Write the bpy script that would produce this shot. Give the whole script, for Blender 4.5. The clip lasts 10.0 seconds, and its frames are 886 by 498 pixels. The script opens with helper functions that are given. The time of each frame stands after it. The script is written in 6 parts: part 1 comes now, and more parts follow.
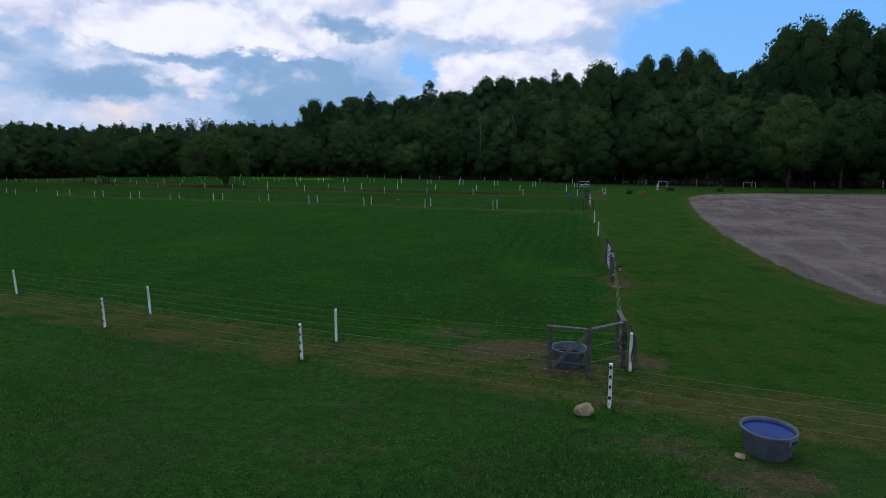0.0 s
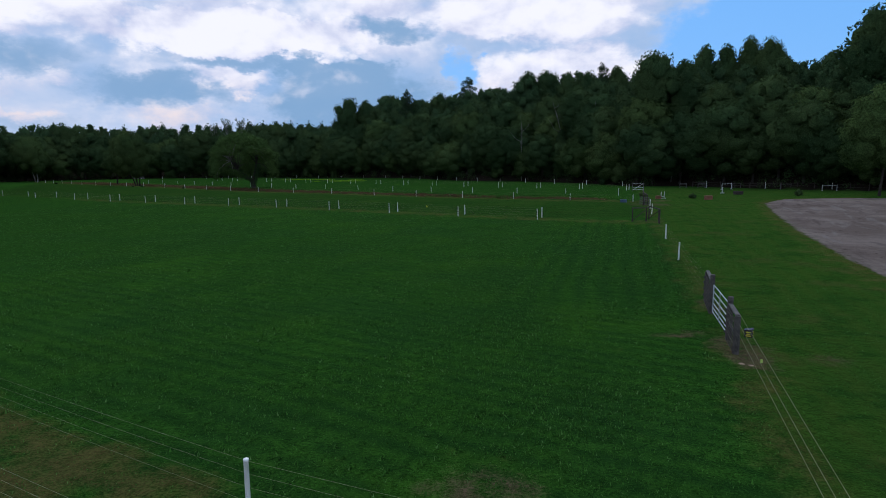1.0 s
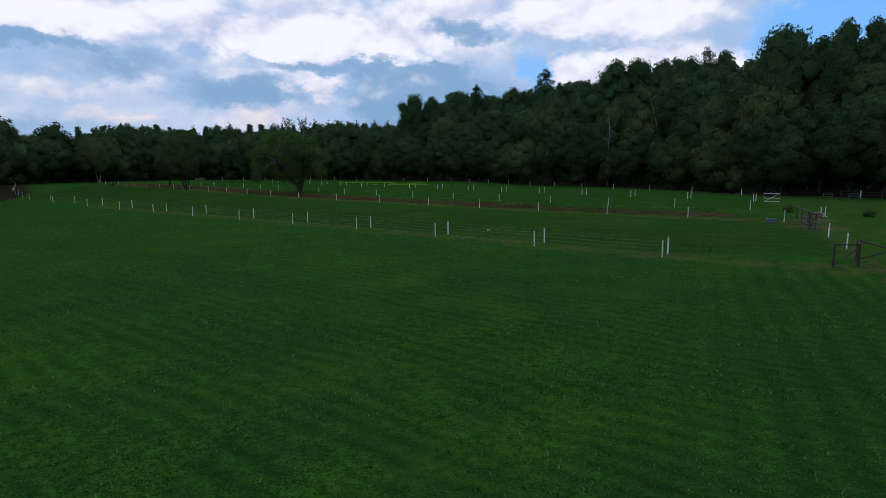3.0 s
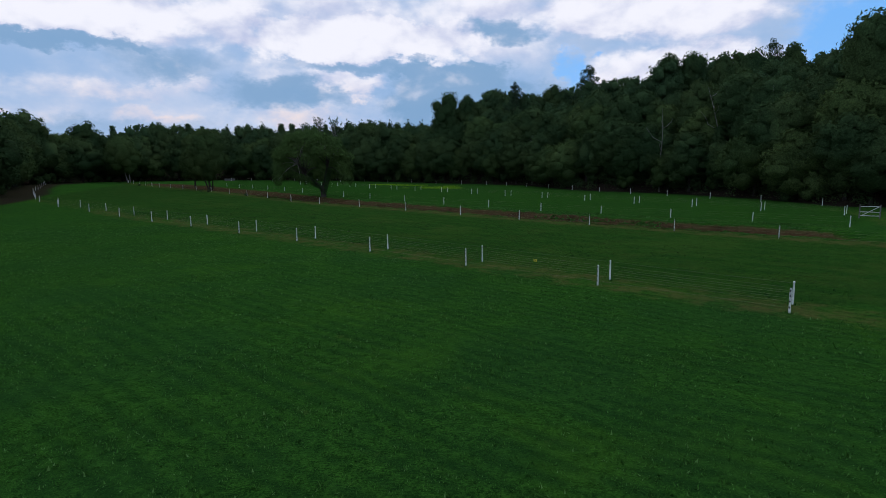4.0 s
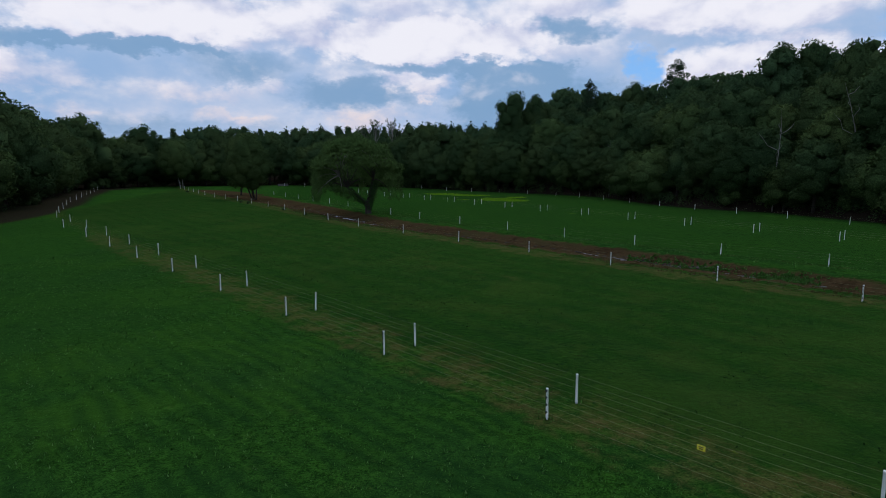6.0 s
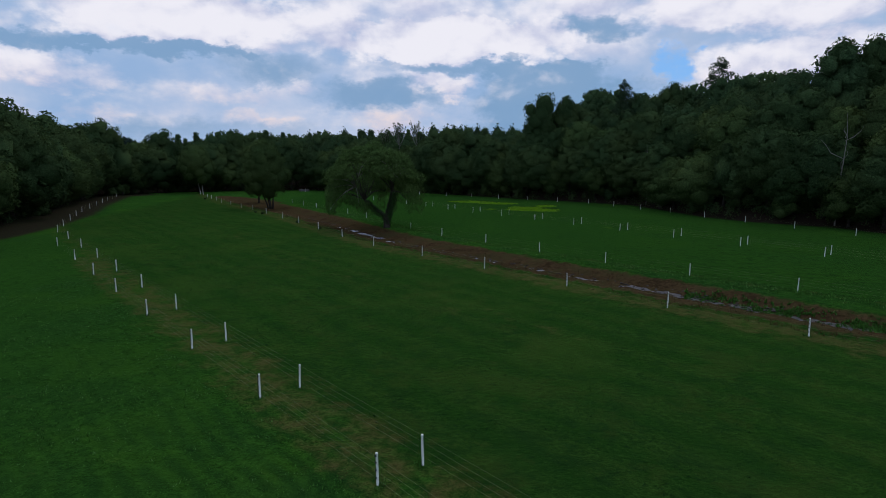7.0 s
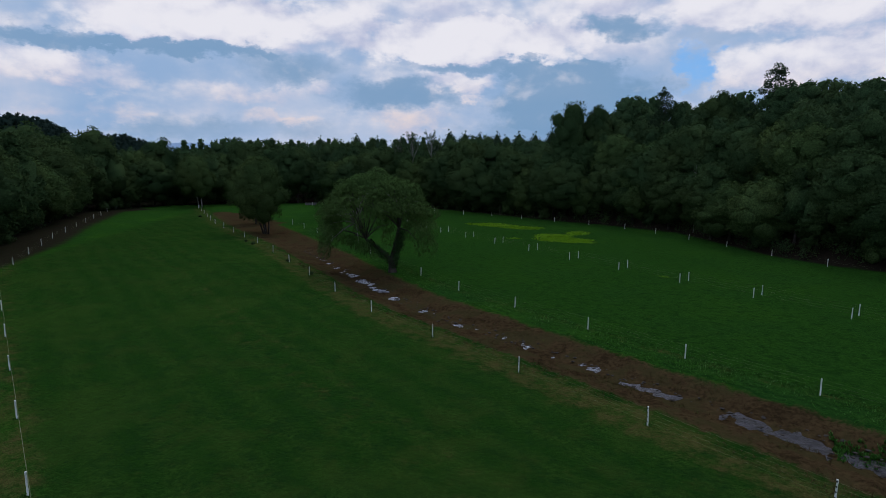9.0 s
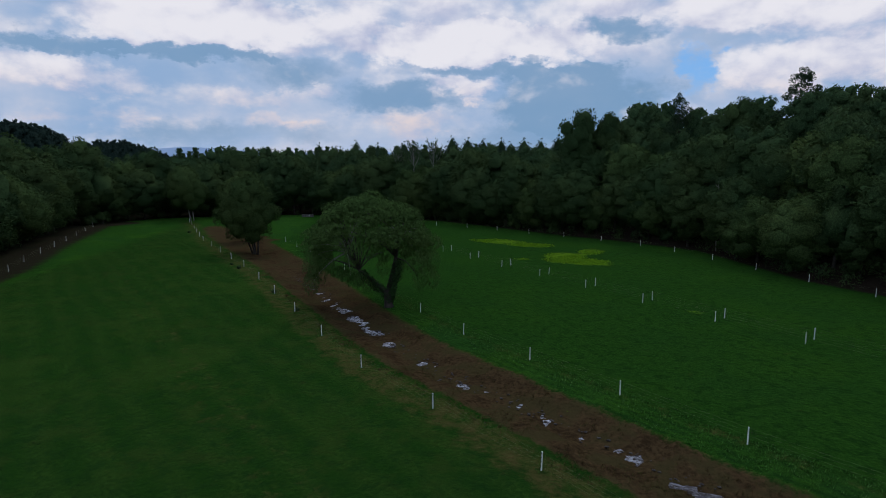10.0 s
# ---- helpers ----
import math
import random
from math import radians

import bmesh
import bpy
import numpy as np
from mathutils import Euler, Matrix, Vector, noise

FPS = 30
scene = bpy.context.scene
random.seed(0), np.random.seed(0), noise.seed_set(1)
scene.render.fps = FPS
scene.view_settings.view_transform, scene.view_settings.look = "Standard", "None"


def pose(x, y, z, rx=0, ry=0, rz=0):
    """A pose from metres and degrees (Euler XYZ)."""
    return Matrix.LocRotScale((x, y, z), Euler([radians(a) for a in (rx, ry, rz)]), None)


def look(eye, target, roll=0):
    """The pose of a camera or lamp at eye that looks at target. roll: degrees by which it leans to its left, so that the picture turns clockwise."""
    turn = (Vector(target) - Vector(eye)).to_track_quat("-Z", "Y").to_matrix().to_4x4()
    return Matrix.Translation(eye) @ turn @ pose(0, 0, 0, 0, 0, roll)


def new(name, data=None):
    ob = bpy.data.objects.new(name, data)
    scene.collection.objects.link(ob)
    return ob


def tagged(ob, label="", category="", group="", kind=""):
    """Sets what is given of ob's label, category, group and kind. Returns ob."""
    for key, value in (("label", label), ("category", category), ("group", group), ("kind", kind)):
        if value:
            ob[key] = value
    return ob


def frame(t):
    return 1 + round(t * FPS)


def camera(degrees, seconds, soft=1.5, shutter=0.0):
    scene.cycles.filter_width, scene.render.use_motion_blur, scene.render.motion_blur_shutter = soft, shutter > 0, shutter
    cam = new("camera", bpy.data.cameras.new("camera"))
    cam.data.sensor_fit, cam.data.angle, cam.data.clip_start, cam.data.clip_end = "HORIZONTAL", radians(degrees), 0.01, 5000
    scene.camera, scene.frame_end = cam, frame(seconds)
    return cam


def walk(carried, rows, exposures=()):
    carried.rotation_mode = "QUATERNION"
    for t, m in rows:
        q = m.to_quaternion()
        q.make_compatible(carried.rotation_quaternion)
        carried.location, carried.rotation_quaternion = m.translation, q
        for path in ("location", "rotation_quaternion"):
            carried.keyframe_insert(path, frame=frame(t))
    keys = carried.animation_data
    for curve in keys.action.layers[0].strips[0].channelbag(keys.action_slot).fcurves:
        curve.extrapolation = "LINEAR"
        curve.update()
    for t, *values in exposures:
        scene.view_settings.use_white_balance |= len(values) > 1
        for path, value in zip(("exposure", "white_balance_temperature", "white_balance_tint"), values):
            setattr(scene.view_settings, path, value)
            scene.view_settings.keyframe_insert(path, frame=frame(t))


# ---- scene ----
cam = camera(75.0, 10.0, 0.65)
PATH = [
    (0, (0.121, 3.119, 6.553), (0.087, 5.096, 6.249), -0.5),
    (0.5, (0.268, 8.497, 6.559), (0.167, 10.471, 6.256), -0.4),
    (1, (0.378, 13.853, 6.641), (0.209, 15.823, 6.339), -0.7),
    (1.5, (0.484, 19.566, 6.518), (0.254, 21.530, 6.219), -0.8),
    (2, (0.156, 25.374, 6.493), (-0.114, 27.334, 6.195), -0.8),
    (2.5, (-0.454, 30.863, 6.548), (-0.794, 32.811, 6.252), -0.7),
    (4, (-3.619, 47.829, 7.309), (-4.144, 49.736, 7.015), -0.2),
    (4.5, (-4.827, 52.886, 7.683), (-5.402, 54.779, 7.39), -0.1),
    (5, (-6.094, 57.666, 8.289), (-6.716, 59.544, 7.994), -0.1),
    (5.5, (-7.455, 62.296, 8.901), (-8.13, 64.156, 8.607), 0.0),
    (7, (-12.007, 75.246, 11.394), (-12.818, 77.05, 11.1), -0.1),
    (7.5, (-13.861, 79.55, 12.359), (-14.689, 81.347, 12.067), -0.2),
    (8, (-15.865, 83.865, 13.657), (-16.704, 85.656, 13.361), -0.2),
    (8.5, (-17.844, 88.2, 14.83), (-18.697, 89.986, 14.536), -0.1),
    (9, (-19.912, 92.426, 16.052), (-20.774, 94.207, 15.758), 0.2),
    (9.5, (-22.01, 96.82, 17.409), (-22.877, 98.599, 17.116), 0.1),
    (10, (-24.17, 101.372, 18.5), (-25.041, 103.149, 18.215), -0.1),
]
walk(cam, [(t, look(eye, target, roll)) for t, eye, target, roll in PATH], [(0.0, 0.07, 6300, 11), (2.5, 0.08, 6380, 10), (5.0, -0.02, 6440, 10), (7.5, -0.09, 6520, 11), (10.0, -0.17, 6550, 10)])

# ---- world: broken cloud over a hazy blue sky, low soft sun ahead ----
world = bpy.data.worlds.new("sky")
scene.world = world
world.use_nodes = True


class Net:
    """Short hand for building node trees."""

    def __init__(self, tree):
        self.t = tree
        tree.nodes.clear()

    def n(self, kind):
        return self.t.nodes.new(kind)

    def link(self, a, b):
        self.t.links.new(a, b)

    def put(self, socket, value):
        if isinstance(value, bpy.types.NodeSocket):
            self.link(value, socket)
        else:
            socket.default_value = value

    def math(self, op, a, b=0.0, c=0.0, clamp=False):
        m = self.n("ShaderNodeMath")
        m.operation, m.use_clamp = op, clamp
        for i, v in enumerate((a, b, c)):
            self.put(m.inputs[i], v)
        return m.outputs[0]

    def mix(self, f, a, b):
        m = self.n("ShaderNodeMix")
        m.data_type = "RGBA"
        self.put(m.inputs[0], f)
        for i, v in ((6, a), (7, b)):
            self.put(m.inputs[i], (*v, 1.0) if isinstance(v, tuple) and len(v) == 3 else v)
        return m.outputs[2]

    def ramp(self, f, lo, hi):
        m = self.n("ShaderNodeMapRange")
        m.interpolation_type = "SMOOTHSTEP"
        self.put(m.inputs[0], f)
        m.inputs[1].default_value, m.inputs[2].default_value = lo, hi
        return m.outputs[0]

    def noise(self, vec, scale, detail=4.0, rough=0.55, distort=0.0):
        m = self.n("ShaderNodeTexNoise")
        if vec is not None:
            self.link(vec, m.inputs["Vector"])
        m.inputs["Scale"].default_value, m.inputs["Detail"].default_value = scale, detail
        m.inputs["Roughness"].default_value, m.inputs["Distortion"].default_value = rough, distort
        return m.outputs[0]


SUN_ELEVATION, SUN_ROTATION = radians(55), radians(350)
wn = Net(world.node_tree)
coords = wn.n("ShaderNodeTexCoord").outputs["Generated"]
sep = wn.n("ShaderNodeSeparateXYZ")
wn.link(coords, sep.inputs[0])
DEG = 180 / math.pi
azimuth = wn.math("MULTIPLY", wn.math("ARCTAN2", wn.math("MULTIPLY", sep.outputs[0], -1.0), sep.outputs[1]), DEG)
elevation = wn.math("MULTIPLY", wn.math("ARCSINE", sep.outputs[2]), DEG)
comb = wn.n("ShaderNodeCombineXYZ")
wn.link(wn.math("MULTIPLY", azimuth, 0.1), comb.inputs[0])
wn.link(wn.math("MULTIPLY", elevation, 0.155), comb.inputs[1])
plane = comb.outputs[0]
fine = wn.noise(plane, 1.35, 8.0, 0.51, 0.12)
broad = wn.noise(plane, 0.42, 3.0, 0.5)
shift = wn.n("ShaderNodeVectorMath")
wn.link(plane, shift.inputs[0])
shift.inputs[1].default_value = (0.03, 0.16, 0.0)
above = wn.noise(shift.outputs[0], 1.35, 8.0, 0.51, 0.12)
relief = wn.math("SUBTRACT", fine, above)
twist = wn.n("ShaderNodeVectorMath")
wn.link(plane, twist.inputs[0])
twist.inputs[1].default_value = (7.3, 2.1, 4.0)
warp_a = wn.math("ADD", azimuth, wn.math("MULTIPLY", wn.math("SUBTRACT", wn.noise(twist.outputs[0], 1.1, 5.0, 0.55), 0.5), 6.0))
warp_a = wn.math("ADD", warp_a, wn.math("MULTIPLY", wn.math("SUBTRACT", wn.noise(twist.outputs[0], 4.3, 6.0, 0.6), 0.5), 7.0))
warp_e = wn.math("ADD", elevation, wn.math("MULTIPLY", wn.math("SUBTRACT", wn.noise(twist.outputs[0], 1.7, 5.0, 0.55), 0.5), 2.2))
warp_e = wn.math("ADD", warp_e, wn.math("MULTIPLY", wn.math("SUBTRACT", wn.noise(plane, 3.6, 6.0, 0.6), 0.5), 3.8))


def lumps(rows):
    """Sum of soft oval lumps: azimuth, elevation, half width, half height in degrees, weight."""
    total = None
    for a, e, ww, hh, k in rows:
        dx = wn.math("DIVIDE", wn.math("SUBTRACT", warp_a, float(a)), float(ww))
        dy = wn.math("DIVIDE", wn.math("SUBTRACT", warp_e, float(e)), float(hh))
        r = wn.math("ADD", wn.math("MULTIPLY", dx, dx), wn.math("MULTIPLY", dy, dy))
        v = wn.math("MULTIPLY", wn.math("SUBTRACT", 1.0, r, clamp=True), float(k))
        total = v if total is None else wn.math("ADD", total, v)
    return total


# azimuth, elevation, half width, half height, weight
white = lumps([(23.5, 11.3, 13.0, 2.3, 1.15), (23.5, 7.5, 6.5, 1.2, 0.8), (48, 12.4, 13.0, 2.5, 0.95), (61, 7.7, 5.0, 1.5, 0.65), (55, 7.2, 5.0, 1.7, 0.7), (45, 6.4, 6.0, 1.2, 0.5),
               (38, 7.0, 2.0, 1.1, 0.6), (42, 4.1, 4.0, 0.8, 0.5), (56, 4.2, 6.0, 0.9, 0.42), (29.5, 4.6, 4.5, 2.0, 0.55), (-7, 8.2, 10.5, 2.6, 1.15), (-4, 13.2, 12.0, 2.6, 0.8),
               (-30, 16.5, 22.0, 2.4, 0.6), (66, 13.5, 7.0, 2.2, 0.6), (24, 14.5, 52.0, 6.8, 0.55)])
grey = lumps([(10, 12.3, 5.5, 1.4, 1.1), (20, 8.9, 12.0, 0.9, 0.9), (13, 6.0, 9.5, 3.8, 1.6), (31, 6.3, 8.5, 1.9, 1.1), (58.5, 9.7, 6.5, 1.1, 1.3), (49, 9.7, 8.0, 0.9, 1.1),
              (39.5, 8.8, 6.0, 1.9, 0.75), (48, 3.0, 16.0, 1.5, 0.55), (16, 2.5, 12.0, 2.4, 0.8), (2, 10.9, 6.0, 0.9, 0.4)])
clear = lumps([(-28, 10.5, 16.5, 5.4, 1.7), (3.4, 8.6, 2.2, 2.5, 0.95), (5.2, 5.8, 2.6, 2.0, 0.45), (-36, 6.0, 12, 7.0, 1.0)])
sky = wn.n("ShaderNodeTexSky")
sky.sky_type, sky.sun_disc = "NISHITA", False
sky.sun_elevation, sky.sun_rotation = SUN_ELEVATION, SUN_ROTATION
blue = wn.mix(1.0, sky.outputs[0], (0.0, 0.0, 0.0))
blue.node.blend_type = "MULTIPLY"
blue.node.inputs[7].default_value = (0.10, 0.10, 0.10, 1.0)
soft = wn.math("ADD", wn.math("MULTIPLY", fine, 0.6), wn.math("MULTIPLY", broad, 0.5))
haze = wn.mix(wn.ramp(soft, 0.40, 0.68), (0.31, 0.47, 0.73), (0.55, 0.63, 0.81))
dark = wn.ramp(wn.math("ADD", grey, wn.math("MULTIPLY", wn.math("SUBTRACT", fine, 0.5), 1.5)), 0.05, 0.95)
haze = wn.mix(wn.math("MULTIPLY", dark, 0.85), haze, (0.20, 0.36, 0.58))
haze = wn.mix(wn.math("MULTIPLY", wn.ramp(relief, 0.02, 0.2), 0.6), haze, (0.74, 0.75, 0.86))
bank = wn.math("ADD", wn.math("SUBTRACT", white, wn.math("MULTIPLY", grey, 0.55)), wn.math("MULTIPLY", wn.math("SUBTRACT", fine, 0.5), 2.0))
warm = wn.mix(wn.ramp(elevation, 9.0, 3.5), (0.89, 0.89, 0.97), (0.82, 0.72, 0.74))
puff = wn.mix(wn.ramp(wn.math("ADD", relief, wn.math("MULTIPLY", bank, 0.13)), -0.14, 0.22), (0.50, 0.55, 0.76), warm)
cloud = wn.mix(wn.ramp(bank, -0.05, 0.80), haze, puff)
hole = wn.ramp(wn.math("ADD", clear, wn.math("MULTIPLY", wn.math("SUBTRACT", fine, 0.5), 1.4)), 0.18, 0.95)
total = wn.mix(hole, cloud, wn.mix(0.75, blue, (0.13, 0.44, 0.97)))
back = wn.n("ShaderNodeBackground")
wn.link(total, back.inputs[0])
back.inputs[1].default_value = 1.0
out = wn.n("ShaderNodeOutputWorld")
wn.link(back.outputs[0], out.inputs[0])

sun = new("sun", bpy.data.lights.new("sun", "SUN"))
sun.data.energy, sun.data.angle, sun.data.color = 0.6, radians(14), (1.0, 0.95, 0.88)
sun.matrix_world = look((-12, 69, 100), (0, 0, 0))


# ---- materials ----
def material(name):
    m = bpy.data.materials.new(name)
    m.use_nodes = True
    return m, Net(m.node_tree)


def finish(net, color, rough=0.7, metal=0.0, bump=None, strength=0.3, distance=0.02, spec=0.3):
    b = net.n("ShaderNodeBsdfPrincipled")
    net.put(b.inputs["Base Color"], (*color, 1.0) if isinstance(color, tuple) else color)
    net.put(b.inputs["Roughness"], rough)
    b.inputs["Metallic"].default_value = metal
    b.inputs["Specular IOR Level"].default_value = spec
    if bump is not None:
        bn = net.n("ShaderNodeBump")
        bn.inputs["Strength"].default_value, bn.inputs["Distance"].default_value = strength, distance
        net.link(bump, bn.inputs["Height"])
        net.link(bn.outputs[0], b.inputs["Normal"])
    o = net.n("ShaderNodeOutputMaterial")
    net.link(b.outputs[0], o.inputs[0])
    return b, o


def simple(name, a, b, scale, rough, metal=0.0, bump=0.2, distance=0.01, spec=0.3):
    """Two-tone worn surface with coarse and fine variation."""
    m, k = material(name)
    c = k.n("ShaderNodeTexCoord").outputs["Object"]
    big, small = k.noise(c, scale, 4), k.noise(c, scale * 9, 3)
    f = k.ramp(k.math("ADD", k.math("MULTIPLY", big, 0.6), k.math("MULTIPLY", small, 0.4)), 0.35, 0.65)
    finish(k, k.mix(f, a, b), rough, metal, small, bump, distance, spec)
    return m


def leaf_material(name, dark, light, yellow):
    m, k = material(name)
    geo = k.n("ShaderNodeNewGeometry")
    obj = k.n("ShaderNodeObjectInfo")
    patch = k.noise(geo.outputs["Position"], 0.075, 2)
    isl = geo.outputs["Random Per Island"]
    f = k.math("ADD", k.math("MULTIPLY", isl, 0.25), k.math("MULTIPLY", obj.outputs["Random"], 0.55))
    col = k.mix(f, dark, light)
    col = k.mix(k.math("MULTIPLY", k.ramp(patch, 0.42, 0.62), 0.8), col, yellow)
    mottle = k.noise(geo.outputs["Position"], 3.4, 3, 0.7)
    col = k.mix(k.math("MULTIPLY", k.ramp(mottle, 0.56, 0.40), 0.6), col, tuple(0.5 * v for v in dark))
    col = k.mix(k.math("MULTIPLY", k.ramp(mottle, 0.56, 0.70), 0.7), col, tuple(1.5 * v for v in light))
    b, o = finish(k, col, 0.85, bump=k.noise(geo.outputs["Position"], 2.2, 4, 0.7), strength=0.45, distance=0.3, spec=0.02)
    tr = k.n("ShaderNodeBsdfTranslucent")
    k.link(col, tr.inputs[0])
    mx = k.n("ShaderNodeMixShader")
    mx.inputs[0].default_value = 0.35
    k.link(b.outputs[0], mx.inputs[1])
    k.link(tr.outputs[0], mx.inputs[2])
    k.link(mx.outputs[0], o.inputs[0])
    return m


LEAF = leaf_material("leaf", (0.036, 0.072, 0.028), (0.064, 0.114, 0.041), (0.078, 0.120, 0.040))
# far leaves a touch bluer: some distance haze mixed into the colour
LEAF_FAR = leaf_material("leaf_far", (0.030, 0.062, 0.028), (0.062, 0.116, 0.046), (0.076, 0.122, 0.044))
# hill leaves: cloud shade and blue distance haze painted into the leaf colour
LEAF_HILL_HAZED = leaf_material("leaf_hill_hazed", (0.020, 0.040, 0.032), (0.034, 0.062, 0.050), (0.038, 0.064, 0.048))
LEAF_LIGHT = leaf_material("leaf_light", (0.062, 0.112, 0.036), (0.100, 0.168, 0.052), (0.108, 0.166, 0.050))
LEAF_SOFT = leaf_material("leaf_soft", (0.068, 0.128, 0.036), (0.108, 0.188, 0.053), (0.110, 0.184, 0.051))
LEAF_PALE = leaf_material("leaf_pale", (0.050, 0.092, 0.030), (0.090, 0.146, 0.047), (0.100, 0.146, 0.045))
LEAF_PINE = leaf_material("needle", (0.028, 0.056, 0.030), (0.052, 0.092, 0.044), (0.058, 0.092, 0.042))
BARK = simple("bark", (0.022, 0.018, 0.014), (0.055, 0.046, 0.036), 1.2, 0.9, bump=0.6, distance=0.04)
BARK_PALE = simple("bark_pale", (0.15, 0.14, 0.125), (0.27, 0.255, 0.235), 1.5, 0.85, bump=0.4, distance=0.03)
PVC = simple("white_plastic", (0.88, 0.87, 0.81), (0.95, 0.94, 0.88), 3.0, 0.35, bump=0.05, spec=0.5)
BLACK = simple("black_plastic", (0.012, 0.012, 0.013), (0.03, 0.03, 0.032), 6.0, 0.5)
ROPE = simple("fence_rope", (0.13, 0.15, 0.06), (0.27, 0.28, 0.15), 8.0, 0.7)
BOARD = simple("weathered_wood", (0.065, 0.060, 0.055), (0.150, 0.140, 0.130), 4.0, 0.85, bump=0.5, distance=0.006)
POLE = simple("grey_wood_post", (0.045, 0.039, 0.033), (0.110, 0.096, 0.082), 5.0, 0.9, bump=0.5, distance=0.008)
STEEL = simple("galvanised_steel", (0.42, 0.45, 0.49), (0.60, 0.63, 0.66), 7.0, 0.42, metal=0.7, bump=0.05)
TUB = simple("grey_rubber", (0.078, 0.084, 0.100), (0.140, 0.148, 0.172), 4.0, 0.6)
STONE = simple("boulder_stone", (0.22, 0.155, 0.092), (0.40, 0.30, 0.185), 4.0, 0.9, bump=0.7, distance=0.03)
YELLOW = simple("yellow_plastic", (0.62, 0.52, 0.03), (0.80, 0.68, 0.06), 5.0, 0.5)
RED = simple("faded_red_paint", (0.16, 0.060, 0.032), (0.25, 0.11, 0.06), 3.0, 0.7)
BLUE = simple("blue_paint", (0.05, 0.085, 0.13), (0.08, 0.125, 0.18), 3.0, 0.6)
WHITE = simple("white_paint", (0.42, 0.42, 0.39), (0.62, 0.61, 0.57), 3.0, 0.6)
DARKWOOD = simple("dark_wood", (0.028, 0.021, 0.017), (0.065, 0.050, 0.040), 5.0, 0.9, bump=0.5, distance=0.008)
# distance haze over the horizon hills, put into their base colour
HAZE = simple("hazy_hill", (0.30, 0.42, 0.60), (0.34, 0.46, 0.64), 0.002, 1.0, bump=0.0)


# ---- plan: fence lines, clearing, stream ----
def run(start, step, count):
    return [(start[0] + step[0] * i, start[1] + step[1] * i) for i in range(count)]


def bend(points, gap):
    """Posts at even gaps along a bent line."""
    p = np.array(points, float)
    seg = np.hypot(*np.diff(p, axis=0).T)
    s = np.r_[0, np.cumsum(seg)]
    at = np.linspace(0, s[-1], max(2, round(s[-1] / gap) + 1))
    return [(float(a), float(b)) for a, b in zip(np.interp(at, s, p[:, 0]), np.interp(at, s, p[:, 1]))]


LANE_S = run((22.7, 10.0), (-9.22, 3.87), 4) + run((-13.9, 25.4), (-9.1, 3.87), 4)
LANE_N = [(5.62, 20.42)] + run((-4.18, 23.5), (-9.0, 4.05), 6)
CROSS_S = run((5.42, 78.82), (-9.12, 4.28), 5) + run((-40.3, 100.3), (-9.62, 4.58), 4) + [(-80.0, 119.3), (-93.5, 125.8)]
CROSS_N = run((6.1, 80.8), (-9.06, 4.25), 5) + run((-39.5, 102.3), (-9.8, 4.72), 4) + bend([(-78.7, 121.2), (-112, 137.3), (-146, 164.5), (-199, 213)], 11.3)
BANK_S = run((22.3, 106.2), (-9.1, 4.4), 5) + run((-23.2, 128.5), (-10.15, 5.25), 4) + run((-63.3, 150.8), (-9.7, 7.0), 4) + bend([(-103.7, 179.8), (-142, 204.2), (-185, 237)], 11.5)
BANK_N = run((23.6, 122.9), (-9.1, 4.05), 6) + run((-31.0, 148.0), (-9.2, 5.0), 3) + bend([(-58.3, 164.5), (-79, 181.0), (-122, 212)], 11.4)
PAIR_S = run((28.7, 139.2), (-8.9, 6.3), 6) + run((-24.5, 176.0), (-9.05, 6.15), 10)
PAIR_N = [(x + 1.0, y + 2.1) for x, y in PAIR_S]
WOOD_LINE = bend([(32, 158), (5.9, 188), (-24.5, 224), (-39.6, 240.3), (-55, 248), (-91, 259.5), (-160, 268)], 11.2)
CLEARING = [(-95, -80), (-96, 60), (-106, 100), (-115, 117), (-127.5, 134), (-144.5, 153), (-171, 176), (-207, 211), (-208, 244), (-190, 262), (-169, 279),
            (-110, 277), (-92, 269), (-62, 254), (-47, 249), (-28, 239), (-18, 222), (-11, 210), (-2, 202), (10, 197), (27, 177), (35, 158),
            (46, 157), (63, 137), (81, 126), (110, 112), (140, 80), (150, 20), (150, -80)]
ARENA = [(39.8, 101), (33.8, 85.4), (27.9, 68), (23.5, 53), (21.0, 42.6), (19.5, 35), (19.2, 29), (22, 22), (30, 15), (60, 12), (95, 28), (108, 60), (98, 92), (75, 105), (57, 111.5), (46, 109)]


def line_distance(x, y, pts, closed=False):
    p = np.array(list(pts) + ([pts[0]] if closed else []), float)
    best = np.full(np.shape(x), 1e9)
    for (ax, ay), (bx, by) in zip(p[:-1], p[1:]):
        dx, dy = bx - ax, by - ay
        t = np.clip(((x - ax) * dx + (y - ay) * dy) / (dx * dx + dy * dy), 0, 1)
        best = np.minimum(best, np.hypot(x - ax - t * dx, y - ay - t * dy))
    return best


def inside(x, y, poly):
    p = np.array(poly, float)
    r = np.zeros(np.shape(x), bool)
    for (ax, ay), (bx, by) in zip(p, np.roll(p, -1, axis=0)):
        if ay != by:
            r ^= ((ay > y) != (by > y)) & (x < (bx - ax) * (y - ay) / (by - ay) + ax)
    return r


def smooth(v):
    v = np.clip(v, 0, 1)
    return v * v * (3 - 2 * v)


